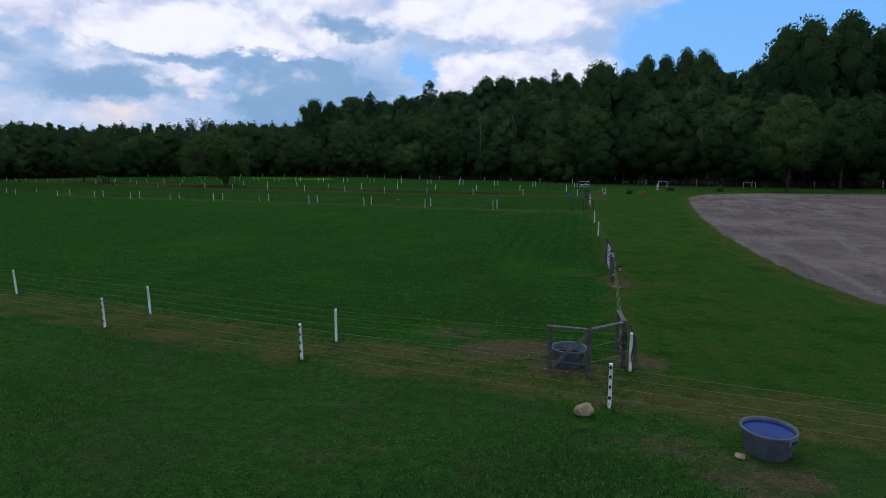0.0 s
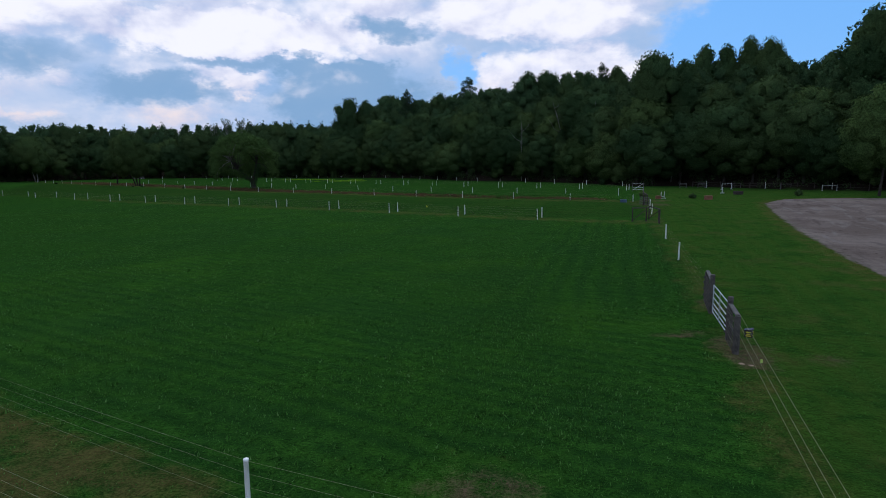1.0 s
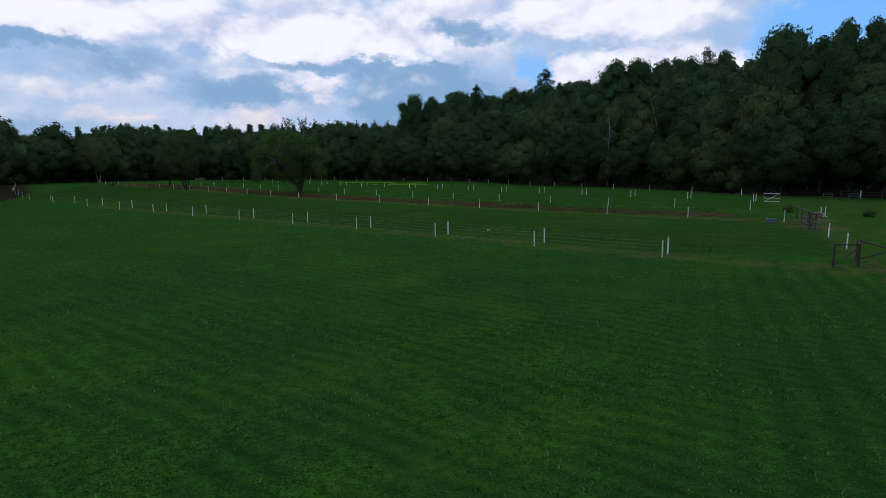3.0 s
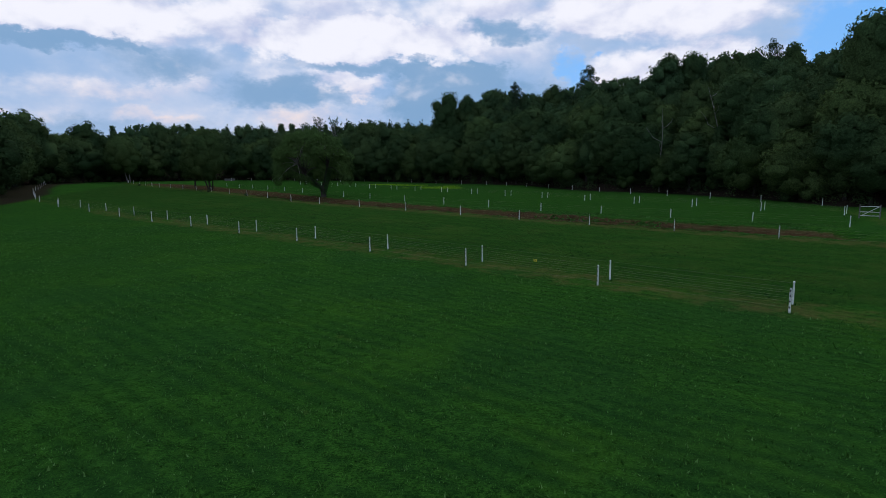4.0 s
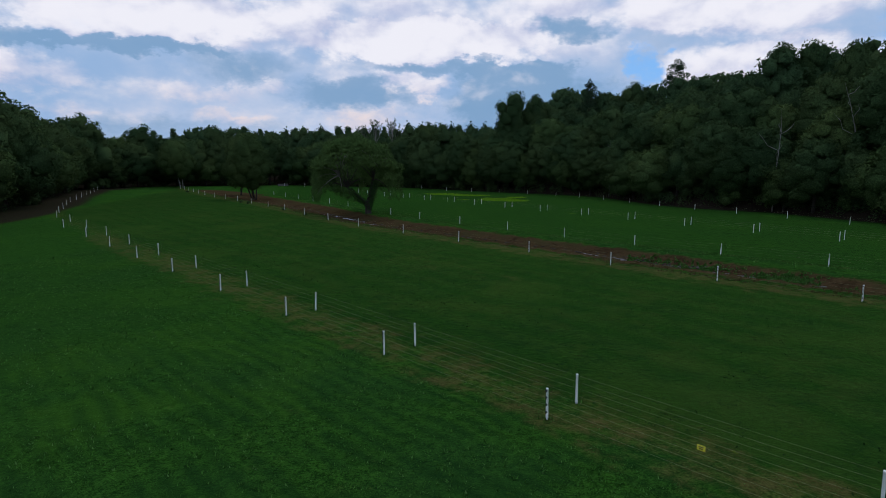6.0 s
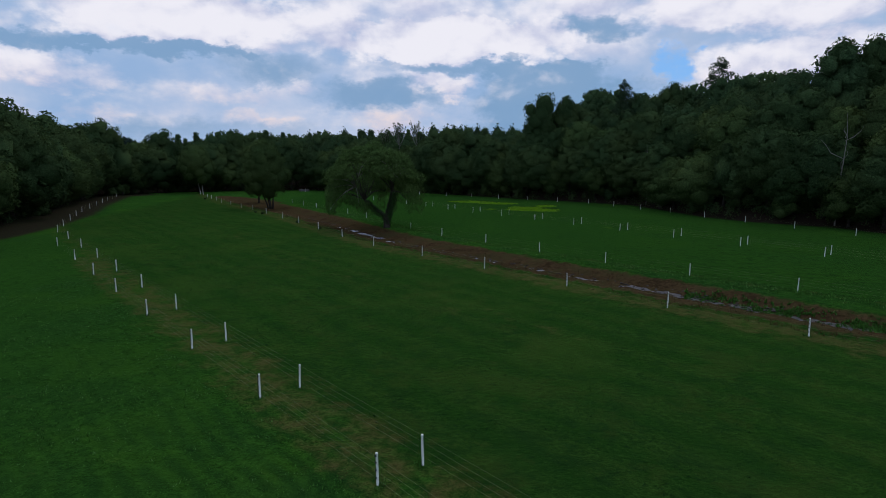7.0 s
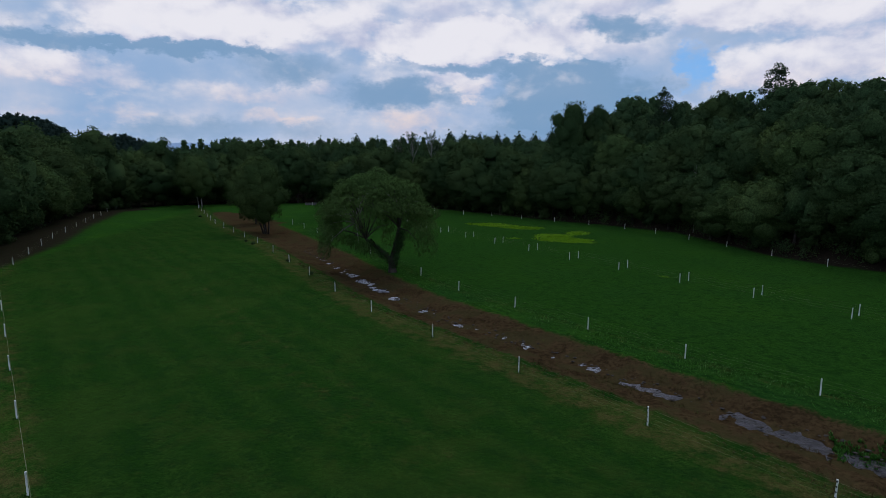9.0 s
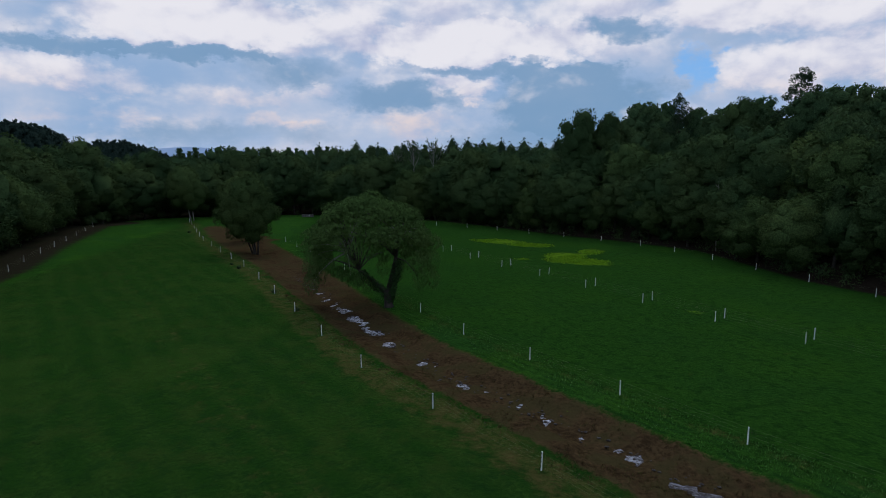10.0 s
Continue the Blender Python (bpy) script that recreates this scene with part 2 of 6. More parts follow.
def waves(x, y, scale, seed):
    """Cheap smooth noise in about -1 to 1."""
    r = np.random.RandomState(seed)
    total = np.zeros(np.shape(x))
    for i in range(7):
        a, f, ph = r.uniform(0, 6.28), scale * r.uniform(0.6, 1.9), r.uniform(0, 6.28)
        total = total + np.sin((x * math.cos(a) + y * math.sin(a)) * f + ph)
    return total / 3.5


def stream(x, y):
    """Share of the way from the near bank fence to the far one (0 to 1 between them)."""
    a, b = line_distance(x, y, BANK_S), line_distance(x, y, BANK_N)
    return a, b, a / np.maximum(a + b, 0.01)


BELT = list(BANK_S) + [(-200, 250)] + list(BANK_N[::-1])


def wood_depth(x, y):
    d = line_distance(x, y, CLEARING, True)
    return np.where(inside(x, y, CLEARING), -d, d)


def stream_share(x):
    """Where the water runs between the two bank fences."""
    return 0.45 + 0.055 * smooth((np.asarray(x, float) + 48) / 18)


def height(x, y):
    x, y = np.asarray(x, float), np.asarray(y, float)
    d = wood_depth(x, y)
    top = np.interp(x, [-120, -90, -74, -58, -10, 40, 60, 85, 110, 160, 600, 900], [0, 1, 6, 20, 21, 20, 17, 18, 24, 28, 30, 0])
    ridge = top * (1 - np.exp(-np.maximum(d, 0) / 25)) * (y > 90) * (1 - smooth((d - 160) / 500))
    hills = 45 * np.exp(-(((x + 720) / 80) ** 2 + ((y - 455) / 65) ** 2) ** 2) + 34 * np.exp(-(((x + 760) / 60) ** 2 + ((y - 610) / 75) ** 2))
    a, b, u = stream(x, y)
    between = inside(x, y, BELT)
    bed = -0.75 * np.exp(-((u - stream_share(x)) / 0.17) ** 2) * between * smooth((26 - x) / 6) * smooth((x + 122) / 15)
    rough = (0.11 * waves(x, y, 1.3, 5) + 0.10 * waves(x, y, 3.4, 6) + 0.05 * waves(x, y, 5.0, 8)) * between * smooth(np.minimum(a, b) / 2)
    swell = 0.10 * waves(x, y, 0.06, 3) * smooth(-d / 10)
    near = smooth((np.hypot(x - 4, y - 22) - 15) / 25)
    return ridge + hills + bed + rough + swell * near


def flat(v):
    return float(np.asarray(v))


def ground_z(x, y):
    return flat(height(x, y))


# ---- ground: one sheet ----
def spread(marks):
    """Grid lines: (from, to, step) stretches joined."""
    vals = []
    for a, b, step in marks:
        vals += list(np.arange(a, b, step))
    return np.array(vals + [marks[-1][1]])


GX = np.r_[-4800, -3000, -2000, -1300, spread([(-900, -240, 20), (-240, -130, 3), (-130, -92, 1.2), (-92, -20, 0.7), (-20, 26, 0.5), (26, 60, 1.2), (60, 160, 4), (160, 500, 30)]), 900, 1500, 2500, 4800]
GY = np.r_[-4800, -2500, -1200, -500, -200, -80, -30, spread([(-10, 8, 2), (8, 60, 0.5), (60, 128, 1.0), (128, 176, 0.55), (176, 300, 2), (300, 760, 20)]), 1000, 1500, 2500, 4800]
X, Y = np.meshgrid(GX, GY)
Z = height(X, Y)
verts = np.stack([X, Y, Z], -1).reshape(-1, 3)
nx, ny = len(GX), len(GY)
i0 = (np.arange(ny - 1)[:, None] * nx + np.arange(nx - 1)[None]).ravel()
faces = np.stack([i0, i0 + 1, i0 + 1 + nx, i0 + nx], -1)
mesh = bpy.data.meshes.new("ground")
mesh.from_pydata(verts.tolist(), [], faces.tolist())
mesh.polygons.foreach_set("use_smooth", [True] * len(mesh.polygons))

xs, ys = verts[:, 0], verts[:, 1]
a_, b_, u_ = stream(xs, ys)
between = inside(xs, ys, BELT)


def strip(pts, half, soft=0.8):
    return 1 - smooth((line_distance(xs, ys, pts) - half) / soft)


lane_mid = [((p[0] + q[0]) / 2, (p[1] + q[1]) / 2) for p, q in ((LANE_S[0], (24, 12)), (LANE_S[2], LANE_N[0]), (LANE_S[3], LANE_N[1]), (LANE_S[7], LANE_N[5]))]
cross_mid = [(CROSS_S[0][0] + 10, CROSS_S[0][1] - 3)] + [((p[0] + q[0]) / 2, (p[1] + q[1]) / 2) for p, q in zip(CROSS_S[:10], CROSS_N[:10])]
GATE_LINE = [(5.80, 22.2), (8.73, 33.6), (10.39, 41.2), (12.49, 52.1), (14.77, 62.8), (17.31, 75.0), (19.53, 85.0), (21.27, 92.5), (23.23, 101.0), (26.18, 113.0), (30.10, 134)]
dry = np.maximum.reduce([0.72 * strip(lane_mid, 1.0, 1.6), 0.55 * strip(cross_mid, 1.4, 1.5), 0.45 * strip(GATE_LINE, 0.5, 1.0), 0.62 * strip(BANK_S, 0.9, 2.4),
                         0.6 * strip(ARENA + ARENA[:1], 0.6, 2.2), 0.35 * strip(BANK_N, 0.4, 0.8), 0.4 * strip(CROSS_N[9:], 0.8, 1.2),
                         0.30 * strip([(-128, 170.5), (-79.3, 144.6), (-58, 132.6), (-20, 113)], 0.4, 0.5), 0.26 * strip([(-128, 168.3), (-79.3, 142.4), (-58, 130.4), (-20, 110.8)], 0.4, 0.5)])


def spots(rows, xs=xs, ys=ys):
    total = np.zeros(len(xs))
    for cx, cy, rx, ry, k in rows:
        total = np.maximum(total, k * (1 - smooth(np.hypot((xs - cx) / rx, (ys - cy) / ry) - 0.35)))
    return total


BARE = [(2.2, 22.6, 2.6, 1.5, 0.95), (0.2, 24.6, 1.8, 1.4, 0.65), (3.7, 20.8, 1.6, 1.2, 0.85), (6.2, 21.3, 1.4, 1.3, 0.8), (5.6, 15.2, 1.4, 1.4, 0.62), (6.3, 13.9, 1.5, 0.8, 0.7),
              (4.5, 18.0, 1.2, 0.8, 0.7), (3.3, 15.6, 1.0, 0.5, 0.5), (9.0, 34.2, 1.3, 2.2, 0.75), (10.3, 40.3, 0.9, 1.6, 0.75), (8.0, 36.0, 1.0, 0.9, 0.5), (11.5, 33.0, 1.2, 1.0, 0.5),
              (17.2, 77.0, 2.4, 2.6, 0.55), (22.2, 100.0, 3.0, 5.0, 0.6), (-1.5, 19.2, 1.8, 0.8, 0.4), (26, 108, 4, 3, 0.7), (24.3, 99.7, 3.0, 4.0, 0.65), (7.1, 35.6, 1.1, 0.6, 0.7), (8.9, 32.9, 0.9, 1.4, 0.85), (5.0, 15.8, 1.5, 0.9, 0.65), (7.0, 14.2, 1.5, 0.8, 0.75), (12.6, 30.5, 1.2, 0.8, 0.55), (-2.8, 15.5, 2.4, 0.7, 0.5), (-0.5, 13.0, 1.6, 0.6, 0.5)]
dirt = spots(BARE)
bankside = between * smooth((a_ - 1.2) / 2.2) * smooth((b_ - 1.8) / 3.4) * smooth((60 - np.maximum(a_, b_)) / 20) * smooth((24 - xs) / 6)
narrow = smooth((xs + 14) / 20)
bankside = bankside * (1 - narrow + narrow * np.exp(-((u_ - 0.47) / 0.27) ** 4))
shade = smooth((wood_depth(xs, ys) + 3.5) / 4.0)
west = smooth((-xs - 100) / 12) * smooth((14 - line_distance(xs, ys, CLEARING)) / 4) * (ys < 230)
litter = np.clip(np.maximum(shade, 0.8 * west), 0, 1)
sandy = np.where(inside(xs, ys, ARENA), line_distance(xs, ys, ARENA, True), -line_distance(xs, ys, ARENA, True))
sand = smooth((sandy + 0.8) / 1.6)
YELLOW_SPOTS = [(-49, 212.5, 7.5, 4.6, 1.0), (-53.5, 218, 5, 5.5, 0.95), (-50, 226, 3.5, 6, 0.75), (-74, 234, 7.5, 4.6, 0.95), (-65, 231, 6.5, 4, 0.95), (-60.5, 210.5, 3, 1.3, 0.6), (-27, 180, 3, 1.2, 0.4)]
yellow = spots(YELLOW_SPOTS)
lush = np.clip(np.maximum((xs > -200) * inside(xs, ys, list(BANK_N) + [(-160, 272), (-60, 260), (40, 150)]) * 1.0, 0), 0, 1)
mown = np.maximum(inside(xs, ys, [(24.0, 104.0), (19.5, 82.0)] + list(CROSS_N[:14]) + list(BANK_S[::-1])) * 1.0, line_distance(xs, ys, BANK_S) < 2.6)
# west pasture: darker look from above painted in with the lush tone
lush = np.maximum(lush, 0.65 * smooth((-24 - xs) / 22) * smooth((xs + 110) / 12) * (1 - mown) * (ys < 132))
right_of = xs - np.interp(ys, [p[1] for p in GATE_LINE], [p[0] for p in GATE_LINE])
drive = smooth(right_of / 1.5 + 0.5) * smooth((160 - ys) / 20) * smooth((ys - 8) / 6)
gate_rows = smooth((right_of + 13) / 6) * smooth((0.5 - right_of) / 1.0) * smooth((80 - ys) / 5) * smooth((ys - 36) / 8)
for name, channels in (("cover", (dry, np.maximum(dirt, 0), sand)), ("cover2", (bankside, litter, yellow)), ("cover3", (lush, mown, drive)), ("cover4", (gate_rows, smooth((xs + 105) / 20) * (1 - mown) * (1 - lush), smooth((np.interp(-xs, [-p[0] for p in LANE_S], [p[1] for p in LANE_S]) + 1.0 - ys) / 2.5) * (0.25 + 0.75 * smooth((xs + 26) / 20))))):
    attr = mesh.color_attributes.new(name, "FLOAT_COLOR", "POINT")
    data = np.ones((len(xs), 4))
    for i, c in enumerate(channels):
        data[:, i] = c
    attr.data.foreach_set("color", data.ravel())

m, k = material("meadow")
pos = k.n("ShaderNodeTexCoord").outputs["Object"]


def attribute(name):
    at = k.n("ShaderNodeVertexColor")
    at.layer_name = name
    s = k.n("ShaderNodeSeparateColor")
    k.link(at.outputs[0], s.inputs[0])
    return s.outputs


c1, c2, c3, c4 = attribute("cover"), attribute("cover2"), attribute("cover3"), attribute("cover4")
n_blade, n_tuft = k.noise(pos, 15.0, 4, 0.7), k.noise(pos, 3.2, 4, 0.65)
n_patch, n_field = k.noise(pos, 0.35, 4, 0.6), k.noise(pos, 0.075, 5, 0.6)


def rows_at(angle, scale, warp):
    """Faint mowing rows across the given direction."""
    mp = k.n("ShaderNodeMapping")
    mp.inputs["Rotation"].default_value = (0, 0, radians(angle))
    k.link(pos, mp.inputs["Vector"])
    wv = k.n("ShaderNodeTexWave")
    wv.bands_direction = "Y"
    wv.inputs["Scale"].default_value, wv.inputs["Distortion"].default_value = scale, warp
    wv.inputs["Detail"].default_value, wv.inputs["Detail Scale"].default_value = 3.0, 0.5
    k.link(mp.outputs[0], wv.inputs["Vector"])
    return wv.outputs[1]


rows1, rows2 = rows_at(25.3, 0.36, 4.6), rows_at(-78.0, 0.26, 3.0)
rows3 = rows_at(27.5, 0.10, 2.6)
grain = k.math("ADD", k.math("MULTIPLY", n_tuft, 0.36), k.math("MULTIPLY", n_blade, 0.64))
grass = k.mix(k.ramp(grain, 0.40, 0.62), (0.0054, 0.0240, 0.0035), (0.0330, 0.1080, 0.0130))
grass = k.mix(k.math("MULTIPLY", k.ramp(n_patch, 0.40, 0.68), 0.50), grass, (0.0138, 0.0519, 0.0075))
grass = k.mix(k.math("MULTIPLY", k.ramp(n_field, 0.48, 0.64), 0.42), grass, (0.0340, 0.0960, 0.0080))
grass = k.mix(k.math("MULTIPLY", k.ramp(k.noise(pos, 0.10, 4, 0.6), 0.44, 0.64), 0.38), grass, (0.0106, 0.0393, 0.0113))
grass = k.mix(k.math("MULTIPLY", k.math("MULTIPLY", rows1, k.ramp(n_patch, 0.30, 0.58)), k.math("MULTIPLY", c4[1], 0.60)), grass, (0.0062, 0.0260, 0.0062))
grass = k.mix(k.math("MULTIPLY", k.math("MULTIPLY", rows2, c4[0]), 0.62), grass, (0.0067, 0.0268, 0.0067))
mowed = k.mix(k.ramp(grain, 0.40, 0.62), (0.0078, 0.0250, 0.0046), (0.0285, 0.0670, 0.0112))
mowed = k.mix(k.math("MULTIPLY", k.ramp(n_patch, 0.35, 0.65), 0.45), mowed, (0.0191, 0.0455, 0.0086))
mowed = k.mix(k.math("MULTIPLY", rows3, 0.70), mowed, (0.0070, 0.0310, 0.0046))
mowed = k.mix(k.math("MULTIPLY", k.ramp(k.noise(pos, 0.7, 6, 0.75), 0.47, 0.60), 0.75), mowed, (0.0074, 0.0245, 0.0058))
mowed = k.mix(k.math("MULTIPLY", k.ramp(k.noise(pos, 0.22, 5, 0.7), 0.50, 0.64), 0.5), mowed, (0.0302, 0.0470, 0.0100))
mowed = k.mix(k.math("MULTIPLY", k.ramp(n_field, 0.5, 0.64), 0.5), mowed, (0.0277, 0.0519, 0.0100))
grass = k.mix(k.math("MULTIPLY", c3[1], 0.85), grass, mowed)
grass = k.mix(k.math("MULTIPLY", c3[0], 0.65), grass, k.mix(k.ramp(grain, 0.35, 0.65), (0.0064, 0.0277, 0.0042), (0.0171, 0.0561, 0.0082)))
clump = k.ramp(k.noise(pos, 0.9, 6, 0.75), 0.50, 0.60)
grass = k.mix(k.math("MULTIPLY", k.math("MULTIPLY", clump, c3[0]), 0.75), grass, (0.0055, 0.0218, 0.0042))
track = k.mix(k.ramp(grain, 0.36, 0.66), (0.0130, 0.0360, 0.0056), (0.0360, 0.0820, 0.0120))
track = k.mix(k.math("MULTIPLY", rows2, 0.45), track, (0.0400, 0.0640, 0.0110))
track = k.mix(k.math("MULTIPLY", k.ramp(k.noise(pos, 0.28, 5, 0.65), 0.52, 0.66), 0.6), track, (0.0600, 0.0560, 0.0180))
track = k.mix(k.math("MULTIPLY", k.ramp(k.noise(pos, 0.45, 5, 0.65), 0.50, 0.38), 0.75), track, (0.0100, 0.0350, 0.0062))
grass = k.mix(k.math("MULTIPLY", c3[2], 0.8), grass, track)
front = k.mix(k.ramp(grain, 0.38, 0.64), (0.0140, 0.0390, 0.0074), (0.0400, 0.0870, 0.0176))
front = k.mix(k.math("MULTIPLY", k.ramp(k.noise(pos, 0.16, 4, 0.6), 0.52, 0.66), 0.6), front, (0.0382, 0.0455, 0.0209))
front = k.mix(k.math("MULTIPLY", k.ramp(k.noise(pos, 0.55, 4, 0.65, 0.6), 0.54, 0.68), 0.65), front, (0.0520, 0.0440, 0.0210))
front = k.mix(k.math("MULTIPLY", k.ramp(k.noise(pos, 0.42, 4, 0.65), 0.46, 0.34), 0.6), front, (0.0130, 0.0400, 0.0075))
grass = k.mix(k.math("MULTIPLY", c4[2], 0.7), grass, front)


def cover(mask, noise_a, spread_, lo=0.42, hi=0.62):
    return k.ramp(k.math("ADD", mask, k.math("MULTIPLY", k.math("SUBTRACT", noise_a, 0.5), spread_)), lo, hi)


straw = k.mix(k.ramp(grain, 0.35, 0.65), (0.054, 0.042, 0.015), (0.126, 0.082, 0.033))
col = k.mix(k.math("MULTIPLY", cover(c1[0], k.math("ADD", k.math("MULTIPLY", grain, 0.4), k.math("MULTIPLY", k.noise(pos, 0.6, 5, 0.65), 0.6)), 3.2, 0.25, 1.0), 0.70), grass, straw)
soil = k.mix(k.ramp(grain, 0.35, 0.65), (0.054, 0.034, 0.022), (0.122, 0.078, 0.052))
col = k.mix(k.math("MULTIPLY", cover(c1[1], k.math("ADD", k.math("MULTIPLY", grain, 0.5), k.math("MULTIPLY", k.noise(pos, 1.1, 5, 0.7), 0.5)), 2.4, 0.38, 0.88), 0.85), col, soil)
mud = k.mix(k.ramp(k.math("ADD", k.math("MULTIPLY", n_patch, 0.5), k.math("MULTIPLY", n_tuft, 0.5)), 0.35, 0.62), (0.030, 0.019, 0.010), (0.088, 0.056, 0.026))
mud = k.mix(k.math("MULTIPLY", k.ramp(n_patch, 0.45, 0.60), 0.6), mud, (0.034, 0.034, 0.013))
mud = k.mix(k.math("MULTIPLY", k.ramp(k.noise(pos, 1.6, 5, 0.7), 0.56, 0.68), 0.35), mud, (0.018, 0.012, 0.008))
col = k.mix(cover(c2[0], n_tuft, 0.7, 0.3, 0.7), col, mud)
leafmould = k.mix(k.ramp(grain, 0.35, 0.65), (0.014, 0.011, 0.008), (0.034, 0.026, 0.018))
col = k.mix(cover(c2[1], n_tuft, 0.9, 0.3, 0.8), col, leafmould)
weed = k.mix(k.ramp(grain, 0.35, 0.65), (0.060, 0.140, 0.008), (0.150, 0.260, 0.012))
col = k.mix(k.math("MULTIPLY", cover(c2[2], k.math("ADD", k.math("MULTIPLY", n_patch, 0.6), k.math("MULTIPLY", n_tuft, 0.4)), 2.6, 0.4, 0.8), 0.8), col, weed)
sand_c = k.mix(k.ramp(k.noise(pos, 0.12, 5, 0.7, 0.6), 0.38, 0.66), (0.134, 0.105, 0.088), (0.205, 0.166, 0.143))
sand_c = k.mix(k.math("MULTIPLY", k.ramp(n_tuft, 0.5, 0.72), 0.4), sand_c, (0.105, 0.082, 0.072))
sand_c = k.mix(k.math("MULTIPLY", k.ramp(k.noise(pos, 0.5, 5, 0.75, 1.2), 0.54, 0.66), 0.35), sand_c, (0.085, 0.066, 0.058))
sand_c = k.mix(k.math("MULTIPLY", k.ramp(n_blade, 0.60, 0.72), 0.5), sand_c, (0.26, 0.22, 0.20))
drag = k.n("ShaderNodeMapping")
drag.inputs["Rotation"].default_value = (0, 0, radians(-70))
k.link(pos, drag.inputs["Vector"])
stretch = k.n("ShaderNodeMapping")
stretch.inputs["Scale"].default_value = (0.09, 0.55, 1.0)
k.link(drag.outputs[0], stretch.inputs["Vector"])
ruts = k.noise(stretch.outputs[0], 1.0, 5, 0.6, 0.5)
sand_c = k.mix(k.math("MULTIPLY", k.ramp(ruts, 0.54, 0.66), 0.6), sand_c, (0.088, 0.070, 0.062))
sand_c = k.mix(k.math("MULTIPLY", k.ramp(ruts, 0.44, 0.34), 0.5), sand_c, (0.215, 0.190, 0.172))
hoof = k.math("MULTIPLY", k.ramp(k.noise(pos, 1.7, 3, 0.6), 0.60, 0.66), k.ramp(k.noise(pos, 0.14, 3), 0.46, 0.56))
sand_c = k.mix(k.math("MULTIPLY", hoof, 0.75), sand_c, (0.050, 0.040, 0.036))
col = k.mix(cover(c1[2], k.math("ADD", k.math("MULTIPLY", n_tuft, 0.5), k.math("MULTIPLY", k.noise(pos, 0.5, 4, 0.6), 0.5)), 1.3, 0.35, 0.65), col, sand_c)
sod, _ = finish(k, col, 0.9, 0.0, k.math("ADD", k.math("MULTIPLY", n_tuft, 1.0), k.math("MULTIPLY", n_blade, 0.5)), 0.8, 0.12, 0.0)
k.link(k.math("MULTIPLY", k.math("SUBTRACT", 1.0, k.math("MAXIMUM", c1[2], k.math("MAXIMUM", c2[0], c2[1])), clamp=True), 0.105), sod.inputs["Sheen Weight"])
sod.inputs["Sheen Roughness"].default_value = 0.28
sod.inputs["Sheen Tint"].default_value = (0.34, 0.9, 0.14, 1.0)
MEADOW = m
mesh.materials.append(MEADOW)
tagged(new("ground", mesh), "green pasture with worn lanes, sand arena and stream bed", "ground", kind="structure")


# ---- geometry helpers ----
def part(name, bm, mat, parent, label=""):
    me = bpy.data.meshes.new(name)
    bm.to_mesh(me)
    bm.free()
    me.materials.append(mat)
    ob = new(name, me)
    ob.parent = parent
    return tagged(ob, label)


def part_data(name, vs, fs, mat, parent, label="", smooth_faces=False):
    me = bpy.data.meshes.new(name)
    me.from_pydata([tuple(v) for v in vs], [], fs)
    if smooth_faces:
        me.polygons.foreach_set("use_smooth", [True] * len(me.polygons))
    me.materials.append(mat)
    ob = new(name, me)
    ob.parent = parent
    return tagged(ob, label)


def shared(name, me, parent, m4):
    ob = new(name, me)
    ob.parent = parent
    ob.matrix_basis = m4
    return ob


def mesh_of(name, vs, fs, mat, smooth_faces=False):
    me = bpy.data.meshes.new(name)
    me.from_pydata([tuple(v) for v in vs], [], fs)
    if smooth_faces:
        me.polygons.foreach_set("use_smooth", [True] * len(me.polygons))
    me.materials.append(mat)
    return me


def thing(name, x, y, z, label, category, group="", turn=0.0):
    ob = new(name)
    ob.empty_display_size = 0.1
    ob.matrix_basis = pose(x, y, z, 0, 0, turn)
    return tagged(ob, label, category, group)


def tube(points, radii, sides=6, vs=None, fs=None, cap=True):
    """A tapered tube along points, added to vs and fs."""
    vs, fs = ([] if vs is None else vs), ([] if fs is None else fs)
    pts = [Vector(p) for p in points]
    first = len(vs)
    for i, (p, r) in enumerate(zip(pts, radii)):
        d = (pts[min(i + 1, len(pts) - 1)] - pts[max(i - 1, 0)]).normalized()
        side = d.cross(Vector((0.31, 0.95, 0.05))).normalized() if abs(d.y) < 0.93 else d.cross(Vector((1, 0, 0))).normalized()
        other = d.cross(side)
        for j in range(sides):
            a = 2 * math.pi * j / sides
            vs.append(tuple(p + side * (r * math.cos(a)) + other * (r * math.sin(a))))
    for i in range(len(pts) - 1):
        for j in range(sides):
            q = first + i * sides
            fs.append((q + j, q + (j + 1) % sides, q + sides + (j + 1) % sides, q + sides + j))
    if cap:
        fs.append(tuple(first + j for j in reversed(range(sides))))
        fs.append(tuple(first + (len(pts) - 1) * sides + j for j in range(sides)))
    return vs, fs


def box_bm(sx, sy, sz, bevel=0.006, centre=(0, 0, 0)):
    bm = bmesh.new()
    bmesh.ops.create_cube(bm, size=1.0)
    bmesh.ops.scale(bm, vec=(sx, sy, sz), verts=bm.verts)
    if bevel:
        bmesh.ops.bevel(bm, geom=bm.edges[:], offset=bevel, segments=1, affect="EDGES")
    bmesh.ops.translate(bm, vec=centre, verts=bm.verts)
    return bm


